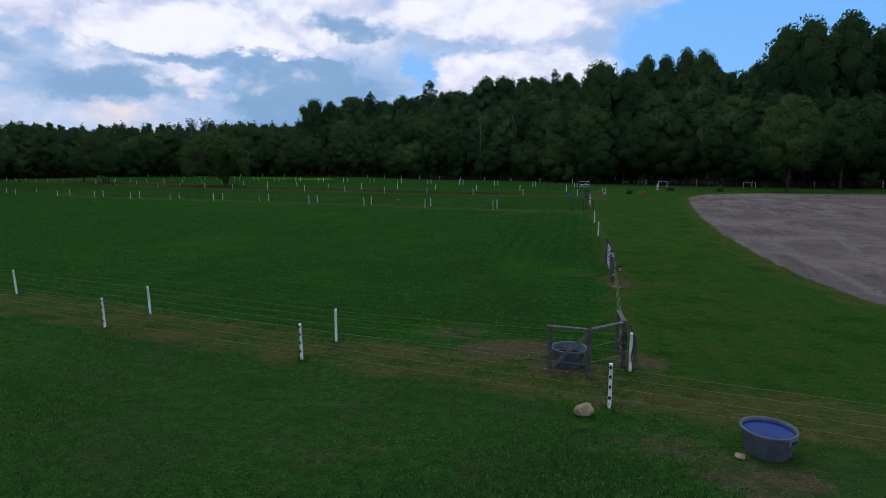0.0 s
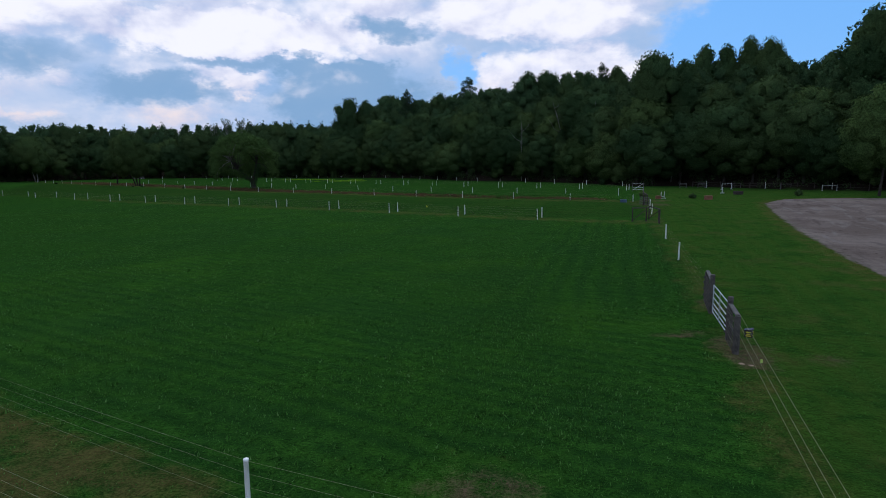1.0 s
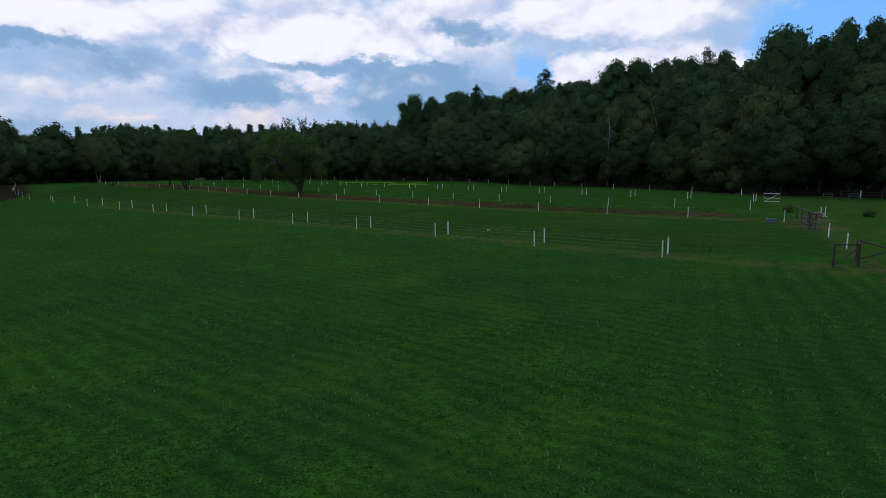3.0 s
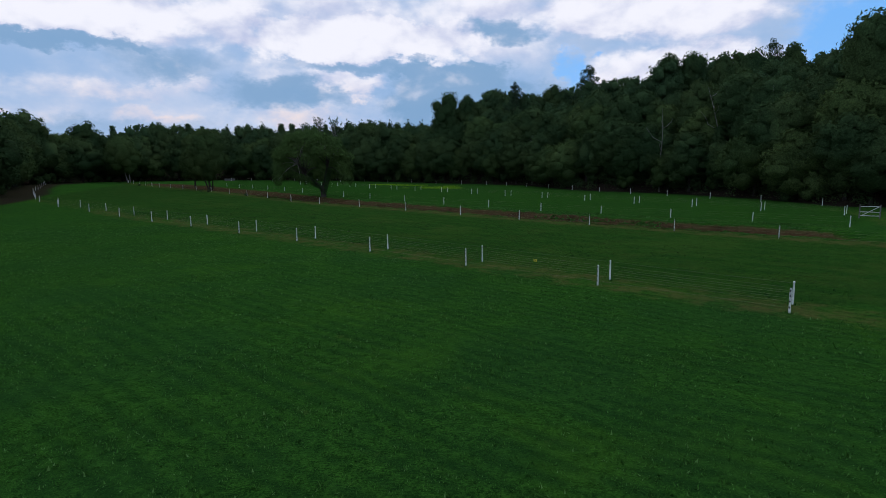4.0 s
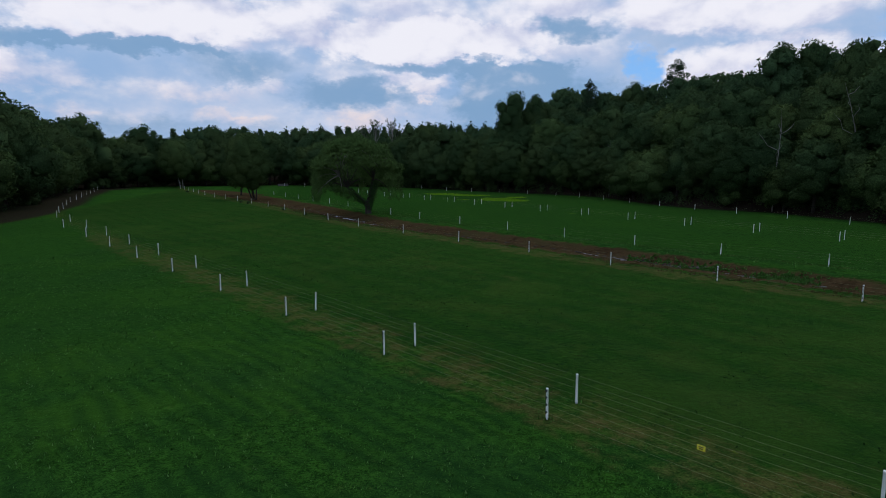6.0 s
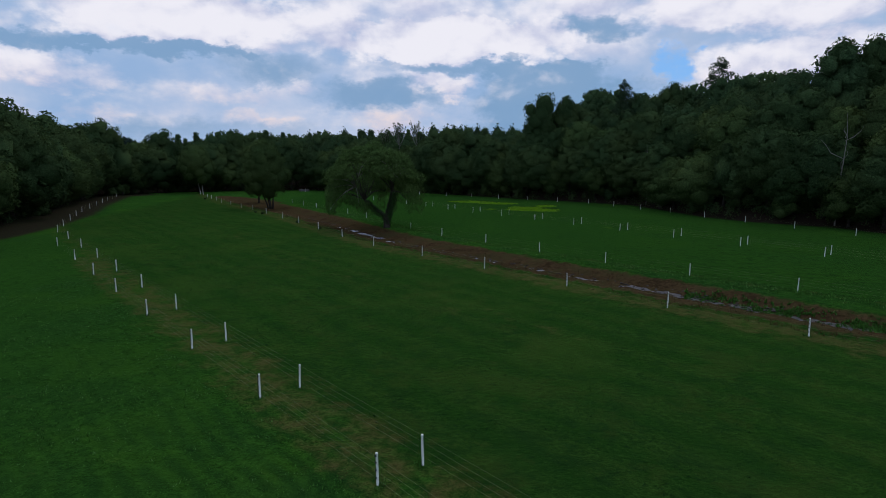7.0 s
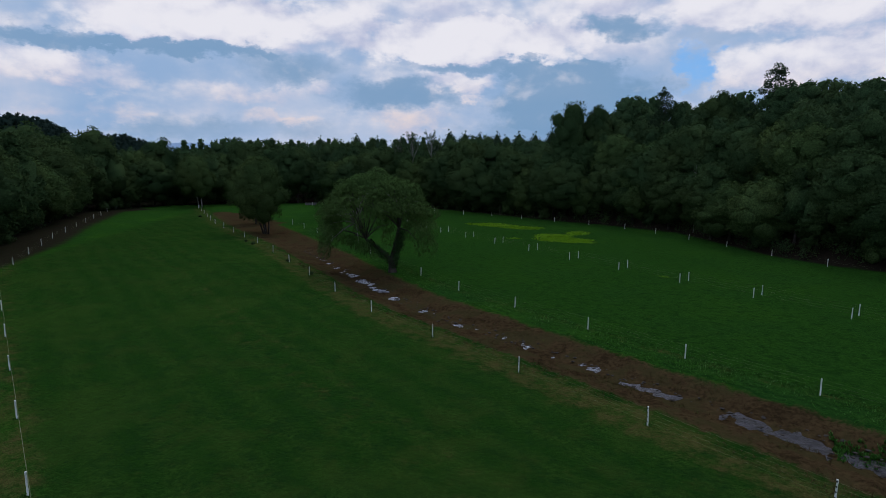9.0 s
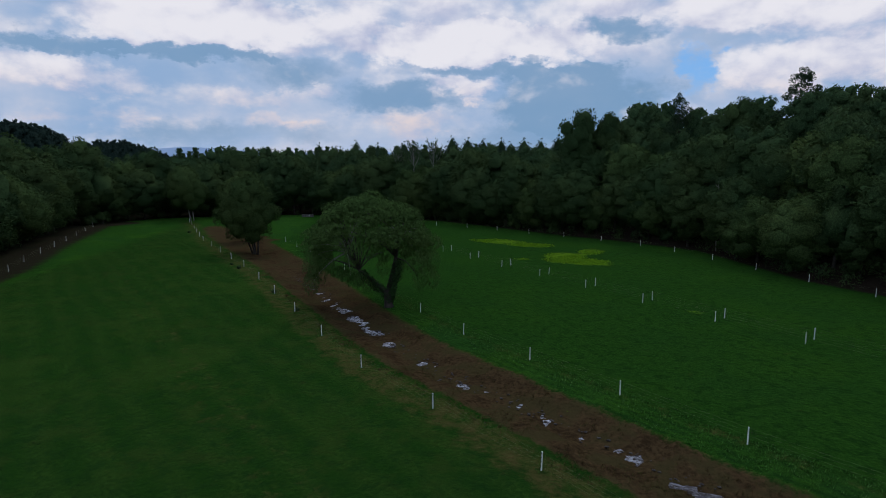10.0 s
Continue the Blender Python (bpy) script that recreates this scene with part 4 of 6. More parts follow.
def wire_panel(a, b, h, label):
    """Woven wire between two brace posts."""
    a, b = Vector((*a, 0)), Vector((*b, 0))
    ob = thing("wire_panel", a.x, a.y, 0, label, "wire mesh", "gate wire panels")
    d = b - a
    n = max(3, round(d.length / 0.14))
    for i in range(n + 1):
        p = d * (i / n)
        vs, fs = tube([(p.x - 0.115, p.y, 0.05), (p.x - 0.115, p.y, h)], [0.006, 0.006], 4)
        part_data("upright_wire", vs, fs, POLE, ob)
    for i in range(9):
        z = 0.08 + (h - 0.1) * i / 8
        vs, fs = tube([(-0.122, 0, z), (d.x - 0.122, d.y, z)], [0.006, 0.006], 4)
        part_data("line_wire", vs, fs, POLE, ob)


wire_panel((8.68, 33.6), (9.06, 35.2), 1.28, "grey woven wire panel on brace posts")
wire_panel((9.78, 38.92), (10.39, 41.2), 1.32, "grey woven wire panel on brace posts")
flag = thing("rope_tag", 7.48, 29.0, 1.38, "small yellow-green tag clipped on fence rope", "tag", turn=15)
part("plate", box_bm(0.07, 0.008, 0.10, 0.003, (-0.075, 0, -0.02)), simple("tag_plastic", (0.35, 0.45, 0.08), (0.5, 0.6, 0.15), 9, 0.5), flag)


# ---- trees ----
def leaf_cards(rng, lobes, count, size, droop=0.0):
    """Leafy sprays on the shells of the lobes; returns corners and their shading."""
    lobes = np.array(lobes, float)
    weight = (lobes[:, 3] * lobes[:, 5]) ** 0.9
    number = np.maximum(3, (count * weight / weight.sum()).astype(int))
    at = np.repeat(np.arange(len(lobes)), number)
    n = len(at)
    d = rng.normal(size=(n, 3))
    d[:, 2] += 0.25
    d /= np.linalg.norm(d, axis=1)[:, None]
    p = lobes[at, :3] + d * lobes[at, 3:6] * rng.uniform(0.70, 1.10, n)[:, None]
    nrm = d * 0.7 + rng.normal(size=(n, 3)) * 0.5
    nrm /= np.linalg.norm(nrm, axis=1)[:, None]
    t1 = np.cross(nrm, rng.normal(size=(n, 3)) + np.array([0, 0, droop]))
    if droop:
        t1 = rng.normal(size=(n, 3)) * 0.35 + np.array([0, 0, -1.0])
    t1 /= np.linalg.norm(t1, axis=1)[:, None]
    t2 = np.cross(nrm, t1)
    t2 /= np.maximum(np.linalg.norm(t2, axis=1), 1e-6)[:, None]
    s = size * rng.uniform(0.55, 1.35, n)[:, None]
    wide = (0.35 if droop else 0.72) * rng.uniform(0.6, 1.1, n)[:, None]
    tri = np.stack([p - t1 * s + t2 * s * wide * 0.5, p - t1 * s * 0.3 - t2 * s * wide, p + t1 * s], 1)
    geo = np.cross(tri[:, 1] - tri[:, 0], tri[:, 2] - tri[:, 0])
    axis = np.array([lobes[:, 0].mean(), lobes[:, 1].mean(), lobes[:, 2].mean() - 1.5])
    away = p - axis
    away /= np.maximum(np.linalg.norm(away, axis=1), 1e-6)[:, None]
    soft_n = d * 0.5 + away * 0.75 + nrm * 0.15 if np.ptp(lobes[:, 0]) < 40 else d * 0.8 + nrm * 0.3 + np.array([0, 0, 0.35])
    soft_n /= np.linalg.norm(soft_n, axis=1)[:, None]
    flip = (geo * soft_n).sum(1) < 0
    tri[flip] = tri[flip][:, ::-1]
    return tri.reshape(-1, 3), np.repeat(soft_n, 3, axis=0)


def unit_ball(level):
    bm = bmesh.new()
    bmesh.ops.create_icosphere(bm, subdivisions=level, radius=1.0)
    v = np.array([q.co[:] for q in bm.verts])
    f = np.array([[q.index for q in face.verts] for face in bm.faces])
    bm.free()
    return v, f


BALL = unit_ball(1)


def crown_reach(f, shape):
    """How far the crown reaches out at a share f of its height."""
    if shape == "cone":
        return (0.55 + 1.8 * f if f < 0.25 else 1.0) * (1.03 - f) ** 0.75
    if shape == "vase":
        return (0.45 + 0.55 * min(1.0, f / 0.6)) * math.sqrt(max(0.25, 1 - max(0.0, (f - 0.6) / 0.45) ** 2))
    return (0.72 + 0.28 * min(1.0, f / 0.35)) * math.sqrt(max(0.16, 1 - max(0.0, (f - 0.35) / 0.70) ** 2))


def clump_crown(rng, h, base, radius, boughs, clumps, cards, size, shape="dome", low=0.0):
    """A crown of boughs, each a heap of leafy clumps over a rough core. low: share of the height below which boughs are left bare."""
    cs, brs, outs = [], [], []
    for i in range(boughs):
        f = ((i + rng.uniform(0.2, 0.8)) / boughs) ** 0.85
        if f < low:
            continue
        reach, a = crown_reach(f, shape), i * 2.399 + rng.uniform(-0.5, 0.5)
        br = radius * rng.uniform(0.34, 0.50) * ((0.55 if shape == "cone" else 0.74) + 0.30 * reach)
        rr = max(0.0, reach * radius - br * 0.85) * rng.uniform(0.75, 1.08)
        cs.append((rr * math.cos(a), rr * math.sin(a), base + br * 0.5 + f * (h - base - br * 1.35)))
        brs.append(br)
        outs.append((math.cos(a) * min(1.0, rr / radius * 1.6), math.sin(a) * min(1.0, rr / radius * 1.6), 0.15 + 0.75 * f))
    cs, brs, outs = np.array(cs), np.array(brs), np.array(outs)
    nb = len(cs)
    at = np.repeat(np.arange(nb), clumps)
    d = rng.normal(size=(len(at), 3)) * 0.8 + outs[at]
    d /= np.linalg.norm(d, axis=1)[:, None]
    cc = cs[at] + d * brs[at][:, None] * np.array([0.80, 0.80, 0.72])
    cr = brs[at] * rng.uniform(0.26, 0.50, len(at))
    share = cr ** 1.6
    of = np.repeat(np.arange(len(at)), np.maximum(3, (0.55 * cards * share / share.sum()).astype(int)))
    e = rng.normal(size=(len(of), 3)) * 0.75 + d[of] * 0.5
    e /= np.linalg.norm(e, axis=1)[:, None]
    p = cc[of] + e * cr[of][:, None] * rng.uniform(0.5, 1.12, (len(of), 1)) * np.array([1.0, 1.0, 0.85])
    share = brs ** 1.8
    on = np.repeat(np.arange(nb), np.maximum(3, (0.45 * cards * share / share.sum()).astype(int)))
    g = rng.normal(size=(len(on), 3)) * 0.7 + outs[on]
    g /= np.linalg.norm(g, axis=1)[:, None]
    p = np.concatenate([p, cs[on] + g * brs[on][:, None] * rng.uniform(0.72, 1.04, (len(on), 1)) * np.array([1.0, 1.0, 0.9])])
    e, big = np.concatenate([e, g]), np.concatenate([d[of], g])
    n = len(p)
    nrm = e * 0.6 + rng.normal(size=(n, 3)) * 0.55
    nrm /= np.linalg.norm(nrm, axis=1)[:, None]
    t1 = np.cross(nrm, rng.normal(size=(n, 3)))
    t1 /= np.linalg.norm(t1, axis=1)[:, None]
    t2 = np.cross(nrm, t1)
    s = size * rng.uniform(0.55, 1.45, n)[:, None]
    wd = rng.uniform(0.55, 0.95, n)[:, None]
    tri = np.stack([p - t1 * s + t2 * s * wd * 0.5, p - t1 * s * 0.4 - t2 * s * wd, p + t1 * s], 1)
    middle = np.array([0, 0, base + 0.4 * (h - base)])
    axis = p - middle
    axis /= np.linalg.norm(axis, axis=1)[:, None]
    sn = e * 0.30 + big * 0.40 + axis * 0.45 + nrm * 0.35
    sn /= np.linalg.norm(sn, axis=1)[:, None]
    flip = (np.cross(tri[:, 1] - tri[:, 0], tri[:, 2] - tri[:, 0]) * sn).sum(1) < 0
    tri[flip] = tri[flip][:, ::-1]
    ud, uf = BALL
    cores = np.concatenate([cs, [(0, 0, base + 0.48 * (h - base))]])
    sizes = np.concatenate([brs[:, None] * np.array([0.80, 0.80, 0.74]), [(radius * 0.60, radius * 0.60, 0.40 * (h - base))]])
    mv = (cores[:, None] + ud[None] * sizes[:, None] * rng.uniform(0.82, 1.08, (len(cores), len(ud), 1))).reshape(-1, 3)
    mf = (uf[None] + (np.arange(len(cores)) * len(ud))[:, None, None]).reshape(-1, 3)
    mn = mv - middle
    mn = mn / np.linalg.norm(mn, axis=1)[:, None] * 0.6 + np.tile(ud, (len(cores), 1)) * 0.6
    mn /= np.linalg.norm(mn, axis=1)[:, None]
    return tri.reshape(-1, 3), np.repeat(sn, 3, axis=0), (mv, mf, mn), [(*c, 1, 1, 1) for c in cs]


def crown_mesh(name, vs, normals, mat, mass=None):
    """Leafy sprays of three corners, and the cores under them, with the rounded shading of the bough they sit on."""
    me = bpy.data.meshes.new(name)
    n = len(vs) // 3
    loops, starts = np.arange(3 * n), np.arange(0, 3 * n, 3)
    if mass is not None:
        mv, mf, mn = mass
        loops = np.r_[loops, mf.ravel() + 3 * n]
        starts = np.r_[starts, 3 * n + 3 * np.arange(len(mf))]
        vs, normals = np.concatenate([vs, mv]), np.concatenate([normals, mn])
    me.vertices.add(len(vs))
    me.vertices.foreach_set("co", np.asarray(vs, np.float32).ravel())
    me.loops.add(len(loops))
    me.loops.foreach_set("vertex_index", loops)
    me.polygons.add(len(starts))
    me.polygons.foreach_set("loop_start", starts)
    me.update(calc_edges=True)
    me.polygons.foreach_set("use_smooth", np.ones(len(starts), bool))
    me.normals_split_custom_set_from_vertices(normals.tolist())
    me.materials.append(mat)
    return me


def trunk_mesh(rng, h, r, lobes, limbs, mat, lean=0.04):
    top = (rng.uniform(-lean, lean) * h, rng.uniform(-lean, lean) * h, h * 0.8)
    mids = [(top[0] * t + 0.1 * rng.normal() * t, top[1] * t + 0.1 * rng.normal() * t, top[2] * t) for t in (0.0, 0.04, 0.25, 0.5, 0.75, 1.0)]
    mids[0] = (0, 0, -0.4)
    vs, fs = tube(mids, [r * 1.5, r * 1.1, r * 0.9, r * 0.68, r * 0.4, r * 0.12], 8)
    order = sorted(lobes, key=lambda l: l[2])
    for l in order[:: max(1, len(order) // limbs)]:
        t = min(0.85, max(0.15, l[2] / h * 0.62))
        a = Vector((top[0] * t, top[1] * t, top[2] * t))
        b = Vector(l[:3])
        m1 = a.lerp(b, 0.5) + Vector((0, 0, (b - a).length * 0.10))
        tube([a, m1, b], [r * 0.34, r * 0.22, r * 0.06], 5, vs, fs)
    return mesh_of("trunk", vs, fs, mat, True)


def tree_kind(seed, h, base, radius, boughs, cards, size, leaf=LEAF, bark=BARK, trunk_r=0.24, shape="dome", clumps=7, low=0.0):
    rng = np.random.RandomState(seed)
    vs, ns, mass, tips = clump_crown(rng, h, base, radius, boughs, clumps, cards, size, shape, low)
    return trunk_mesh(rng, h, trunk_r, tips, 8, bark), crown_mesh("crown", vs, ns, leaf, mass)


def pine_kind(seed, h, radius, cards, size):
    rng = np.random.RandomState(seed)
    ls = []
    for i in range(20):
        f = i / 19
        z = h * (0.34 + 0.64 * f)
        for j in range(6 if f < 0.8 else 5):
            a = j * 1.6 + i * 1.1 + rng.uniform(-0.3, 0.3)
            rr = radius * (1.04 - f) ** 0.55 * rng.uniform(0.15, 1.05) + 0.15
            ls.append((rr * math.cos(a), rr * math.sin(a), z + rng.uniform(-0.8, 0.8) + 0.12 * rr, 0.25 + 0.20 * radius * (1 - 0.6 * f), 0.25 + 0.20 * radius * (1 - 0.6 * f), 0.62))
    vs, ns = leaf_cards(rng, ls, cards, size)
    return trunk_mesh(rng, h * 1.15, 0.22, ls, 16, BARK), crown_mesh("crown", vs, ns, LEAF_PINE)


def plant(kind, x, y, turn, scale, label, group="", name="tree", sink=0.0, wide=1.0):
    ob = thing(name, x, y, ground_z(x, y) - sink, label, "tree", group)
    ob.matrix_basis = pose(x, y, ground_z(x, y) - sink, 0, 0, turn) @ Matrix.Diagonal((scale * wide, scale * wide, scale, 1))
    for name_, me in zip(("trunk", "crown"), kind):
        shared(name_, me, ob, Matrix())
    return ob


EDGE = [tree_kind(11, 16, 1.2, 5.6, 20, 4500, 0.25), tree_kind(12, 18, 1.8, 6.2, 22, 4800, 0.25, shape="vase"), tree_kind(13, 14.5, 0.8, 5.8, 19, 4300, 0.24, LEAF_PALE),
        tree_kind(14, 19, 2.2, 5.4, 22, 4600, 0.25), tree_kind(15, 16.5, 1.2, 6.8, 24, 4800, 0.26), tree_kind(16, 17.5, 1.0, 5.0, 20, 4300, 0.24, shape="cone")]
TALL = [tree_kind(21, 21, 4, 6.2, 20, 3300, 0.28), tree_kind(22, 23, 5, 6.8, 22, 3500, 0.28, shape="vase")]
BACK = [tree_kind(25, 18, 1.8, 6.2, 22, 2300, 0.28, shape="vase", low=0.3), tree_kind(26, 19, 2.2, 5.6, 22, 2300, 0.28, low=0.3), tree_kind(27, 17, 1.5, 6.4, 22, 2300, 0.28, LEAF_PALE, low=0.3), tree_kind(28, 21, 4, 6.2, 20, 2300, 0.29, low=0.3)]
SHRUB = [tree_kind(31, 4.2, -0.4, 2.9, 9, 900, 0.17, trunk_r=0.08), tree_kind(32, 5.5, -0.4, 3.2, 10, 950, 0.17, LEAF_PALE, trunk_r=0.09)]

wrng = random.Random(21)
EDGE_LABEL = "dense dark green broadleaf tree at the woodland edge"
TALL_LABEL = "tall dark green broadleaf tree in the woodland"
border = bend(CLEARING[2:26], 5.4)
for i, (x, y) in enumerate(border):
    q, r = border[max(i - 1, 0)], border[min(i + 1, len(border) - 1)]
    dx, dy = r[0] - q[0], r[1] - q[1]
    L = math.hypot(dx, dy)
    ox, oy = -dy / L, dx / L
    if flat(wood_depth(x + ox * 3, y + oy * 3)) < 0:
        ox, oy = -ox, -oy
    low = (1.42 if y < 150 else 1.34 if x > -155 else 1.24) if x < -100 and y < 225 else 1.12 if x < -130 else 1.2 if x < -85 else 0.98
    j = wrng.uniform(0.5, 3.0)
    kd = wrng.choice(EDGE)
    plant(kd, x + ox * j + wrng.uniform(-1, 1), y + oy * j, wrng.uniform(0, 360), low * wrng.uniform(0.70, 1.08), EDGE_LABEL, "woodland edge trees", wide=wrng.uniform(1.1, 1.35))
    j = wrng.uniform(7.5, 11.0)
    plant(wrng.choice(BACK), x + ox * j + wrng.uniform(-2, 2), y + oy * j, wrng.uniform(0, 360), low * wrng.uniform(0.85, 1.1), TALL_LABEL, "woodland trees", wide=wrng.uniform(1.0, 1.2))
    if wrng.random() < 0.35:
        j = wrng.uniform(0.2, 2.2)
        plant(wrng.choice(SHRUB), x + ox * j + wrng.uniform(-2, 2), y + oy * j, wrng.uniform(0, 360), wrng.uniform(0.6, 1.1), "low green shrub under the woodland edge", "woodland shrubs", "shrub")


def undergrowth():
    """Bushes, saplings and low boughs along the foot of the woods, joined."""
    rng = np.random.RandomState(61)
    lobes = []
    line = bend(CLEARING[2:26], 1.5)
    for i, (x, y) in enumerate(line):
        q, p = line[max(i - 1, 0)], line[min(i + 1, len(line) - 1)]
        dx, dy = p[0] - q[0], p[1] - q[1]
        L = math.hypot(dx, dy)
        ox, oy = -dy / L, dx / L
        if flat(wood_depth(x + ox * 3, y + oy * 3)) < 0:
            ox, oy = -ox, -oy
        for _ in range(2):
            j = rng.uniform(-0.2, 3.4)
            px, py = x + ox * j + rng.uniform(-1, 1), y + oy * j + rng.uniform(-1, 1)
            rad = rng.uniform(0.7, 1.5)
            lobes.append((px, py, ground_z(px, py) + rng.uniform(0.1, 3.2), rad, rad, rad * rng.uniform(0.7, 1.4)))
    v, n = leaf_cards(rng, lobes, 80000, 0.19)
    tagged(new("undergrowth", crown_mesh("undergrowth", v, n, LEAF)), "dark green undergrowth along the foot of the woods", "bushes", kind="stuff")


undergrowth()


def far_woods(hilly):
    """The rest of the woodland, joined: crowns that get coarser with distance."""
    rng = np.random.RandomState(15 if hilly else 5)
    packs = []
    for h, rad, boughs, cards, size, shape in ((19, 5.2, 18, 860, 0.35, "dome"), (21, 5.8, 20, 900, 0.35, "vase"), (18, 5.0, 17, 820, 0.35, "dome"), (20, 4.4, 18, 780, 0.35, "cone"),
                                               (19, 5.4, 15, 450, 0.46, "dome"), (21, 5.6, 16, 460, 0.46, "vase"), (20, 4.4, 15, 440, 0.46, "cone"),
                                               (20, 6.2, 10, 340, 0.55, "dome"), (22, 5.2, 10, 340, 0.55, "cone"), (21, 6.6, 8, 170, 0.72, "dome")):
        packs.append(clump_crown(rng, h, h * 0.12, rad, boughs, 6, cards, size, shape, 0.42))
    out_v, out_n, mass_v, mass_f, mass_n, total = [], [], [], [], [], 0
    gx, gy = np.meshgrid(np.arange(-860, 330, 9.0), np.arange(60, 780, 9.0))
    gx = (gx + rng.uniform(-3.6, 3.6, gx.shape)).ravel()
    gy = (gy + rng.uniform(-3.6, 3.6, gy.shape)).ravel()
    d = wood_depth(gx, gy)
    gz = height(gx, gy)
    az = np.degrees(np.arctan2(-gx, gy + 30))
    hill = gx < -470
    keep = (d > 13) & (az > -42) & (az < 68) & (hill == hilly)
    for x, y, z, dd, hl in zip(gx[keep], gy[keep], gz[keep], d[keep], hill[keep]):
        u = rng.uniform()
        cone = 1 if rng.uniform() < (0.45 if x < -85 else 0.0) else 0
        if dd < 36:
            p = packs[3 if cone else rng.randint(0, 3)]
        elif dd < 80:
            p = packs[6 if cone else rng.randint(4, 6)]
        elif dd < 170:
            if u > 0.5:
                continue
            p = packs[7 + cone]
        else:
            if u > (0.92 if hl else 0.12):
                continue
            p = packs[9]
        if x > -55 and dd > 62 or x > -100 and dd > 95 or dd > 130 and not hl and u > 0.25 or dd > (760 if hl else 420):
            continue
        a = rng.uniform(0, 6.28)
        s = (0.80 if hl else 1.0) * (0.84 + 0.26 * rng.uniform() ** 1.3) * (1.02 if -330 < x < -110 and y < 0.55 * -x + 160 else 1.27 if x < -85 else 1.0)
        ca, sa = math.cos(a), math.sin(a)
        v, nn, (mv, mf, mn), _ = p
        spin = np.array([[ca, sa, 0], [-sa, ca, 0], [0, 0, 1]])
        out_v.append(v @ spin * s + (x, y, z))
        out_n.append(nn @ spin)
        mass_f.append(mf + total)
        mass_v.append(mv @ spin * s + (x, y, z))
        mass_n.append(mn @ spin)
        total += len(mv)
    # the hill's leaf colour holds its cloud shade and haze
    me = crown_mesh("woodland", np.concatenate(out_v), np.concatenate(out_n), LEAF_HILL_HAZED if hilly else LEAF_FAR, (np.concatenate(mass_v), np.concatenate(mass_f), np.concatenate(mass_n)))
    tagged(new("woodland", me), "wooded hill beyond the farm, coloured dark blue-green for cloud shade and haze" if hilly else "dense dark green wooded hillside behind the meadow", "woodland", kind="stuff")


far_woods(False)
far_woods(True)

# single trees
rng = np.random.RandomState(77)


def spreading_tree():
    """The broad, drooping tree on the stream bank: two heavy limbs from a short trunk, a dense dome and hanging skirts."""
    x0, y0 = -63.6, 165.4
    ob = thing("tree", x0, y0, ground_z(x0, y0), "broad drooping green tree with forked trunk on stream bank", "tree")
    vs, fs = tube([(0, 0, -0.6), (0, 0, 0.3), (-0.1, 0, 1.4), (-0.25, -0.1, 2.3)], [0.85, 0.60, 0.50, 0.46], 10)
    left = [(-0.3, -0.1, 1.9), (-1.9, -0.8, 3.4), (-3.6, -1.5, 4.9), (-5.0, -2.1, 7.2), (-5.6, -2.4, 9.6)]
    right = [(-0.1, 0, 2.0), (0.5, 0.3, 4.4), (0.9, 0.5, 6.6), (1.5, 0.7, 9.2), (2.0, 0.8, 11.4)]
    tube(left, [0.32, 0.24, 0.17, 0.11, 0.05], 8, vs, fs)
    tube(right, [0.36, 0.28, 0.21, 0.14, 0.06], 8, vs, fs)
    part_data("trunk", vs, fs, BARK, ob, "rough grey-brown forked trunk", True)
    dome, skirt = [], []
    count = 64
    for i in range(count):
        a, f = i * 2.399, math.sqrt((i + 0.5) / count)
        rr = 7.7 * f * (1 + 0.06 * math.sin(3 * a))
        cx, cy = -2.6 + rr * math.cos(a) * 1.05, -0.8 + rr * math.sin(a) * 0.98
        top = 14.0 - 5.4 * f ** 2.2 + rng.uniform(-0.6, 0.5)
        lr = rng.uniform(1.0, 1.65)
        dome.append((cx, cy, top, lr, lr, lr * 0.72))
        if 0.25 < f < 0.85 and i % 4 == 1:
            skirt.append((cx * 0.9, cy * 0.9, top - rng.uniform(2.6, 4.6), 0.9, 0.9, 1.3))
        open_side = math.cos(a) * 0.53 - math.sin(a) * 0.85 > 0.62
        if f > 0.62 and (not open_side or rng.uniform() < 0.5):
            drop = rng.uniform(1.6, 3.0)
            skirt.append((cx * 1.02, cy * 1.02, top - drop, 1.15, 1.15, 1.5))
            if f > 0.75 and rng.uniform() < (1.0 if cx < -1.0 else 0.7):
                skirt.append((cx * 1.03, cy * 1.03, max(top - drop - rng.uniform(1.6, 2.8), 2.6), 1.0, 1.0, 1.5))
    for k_ in range(7):
        skirt.append((-2.4 - 0.55 * k_, -2.0 - 0.25 * k_, 3.2 + 0.25 * k_ + rng.uniform(-0.4, 0.4), 1.1, 1.1, 0.8))
    for i, l in enumerate(dome[::2] + skirt[::3]):
        source = left[2 + i % 2] if l[0] < -1.6 else right[2 + i % 2]
        a, b = Vector(source), Vector(l[:3])
        side = Vector((rng.uniform(-0.7, 0.7), rng.uniform(-0.7, 0.7), 0.9))
        tv, tf = tube([a, a.lerp(b, 0.35) + side * 0.6, a.lerp(b, 0.7) + side * 0.5, b], [0.10, 0.08, 0.055, 0.02], 5)
        part_data("branch", tv, tf, BARK_PALE if i % 2 else BARK, ob, "bent pale grey branch" if i % 2 else "", True)
    ivy = [(0.1 + 0.14 * i, 0.06 * i, 0.9 + 0.6 * i, 0.7, 0.7, 0.75) for i in range(9)] + [(-0.6 - 0.5 * i, -0.3 - 0.22 * i, 2.0 + 0.45 * i, 0.6, 0.6, 0.7) for i in range(6)]
    v, ns = leaf_cards(rng, ivy, 3000, 0.15)
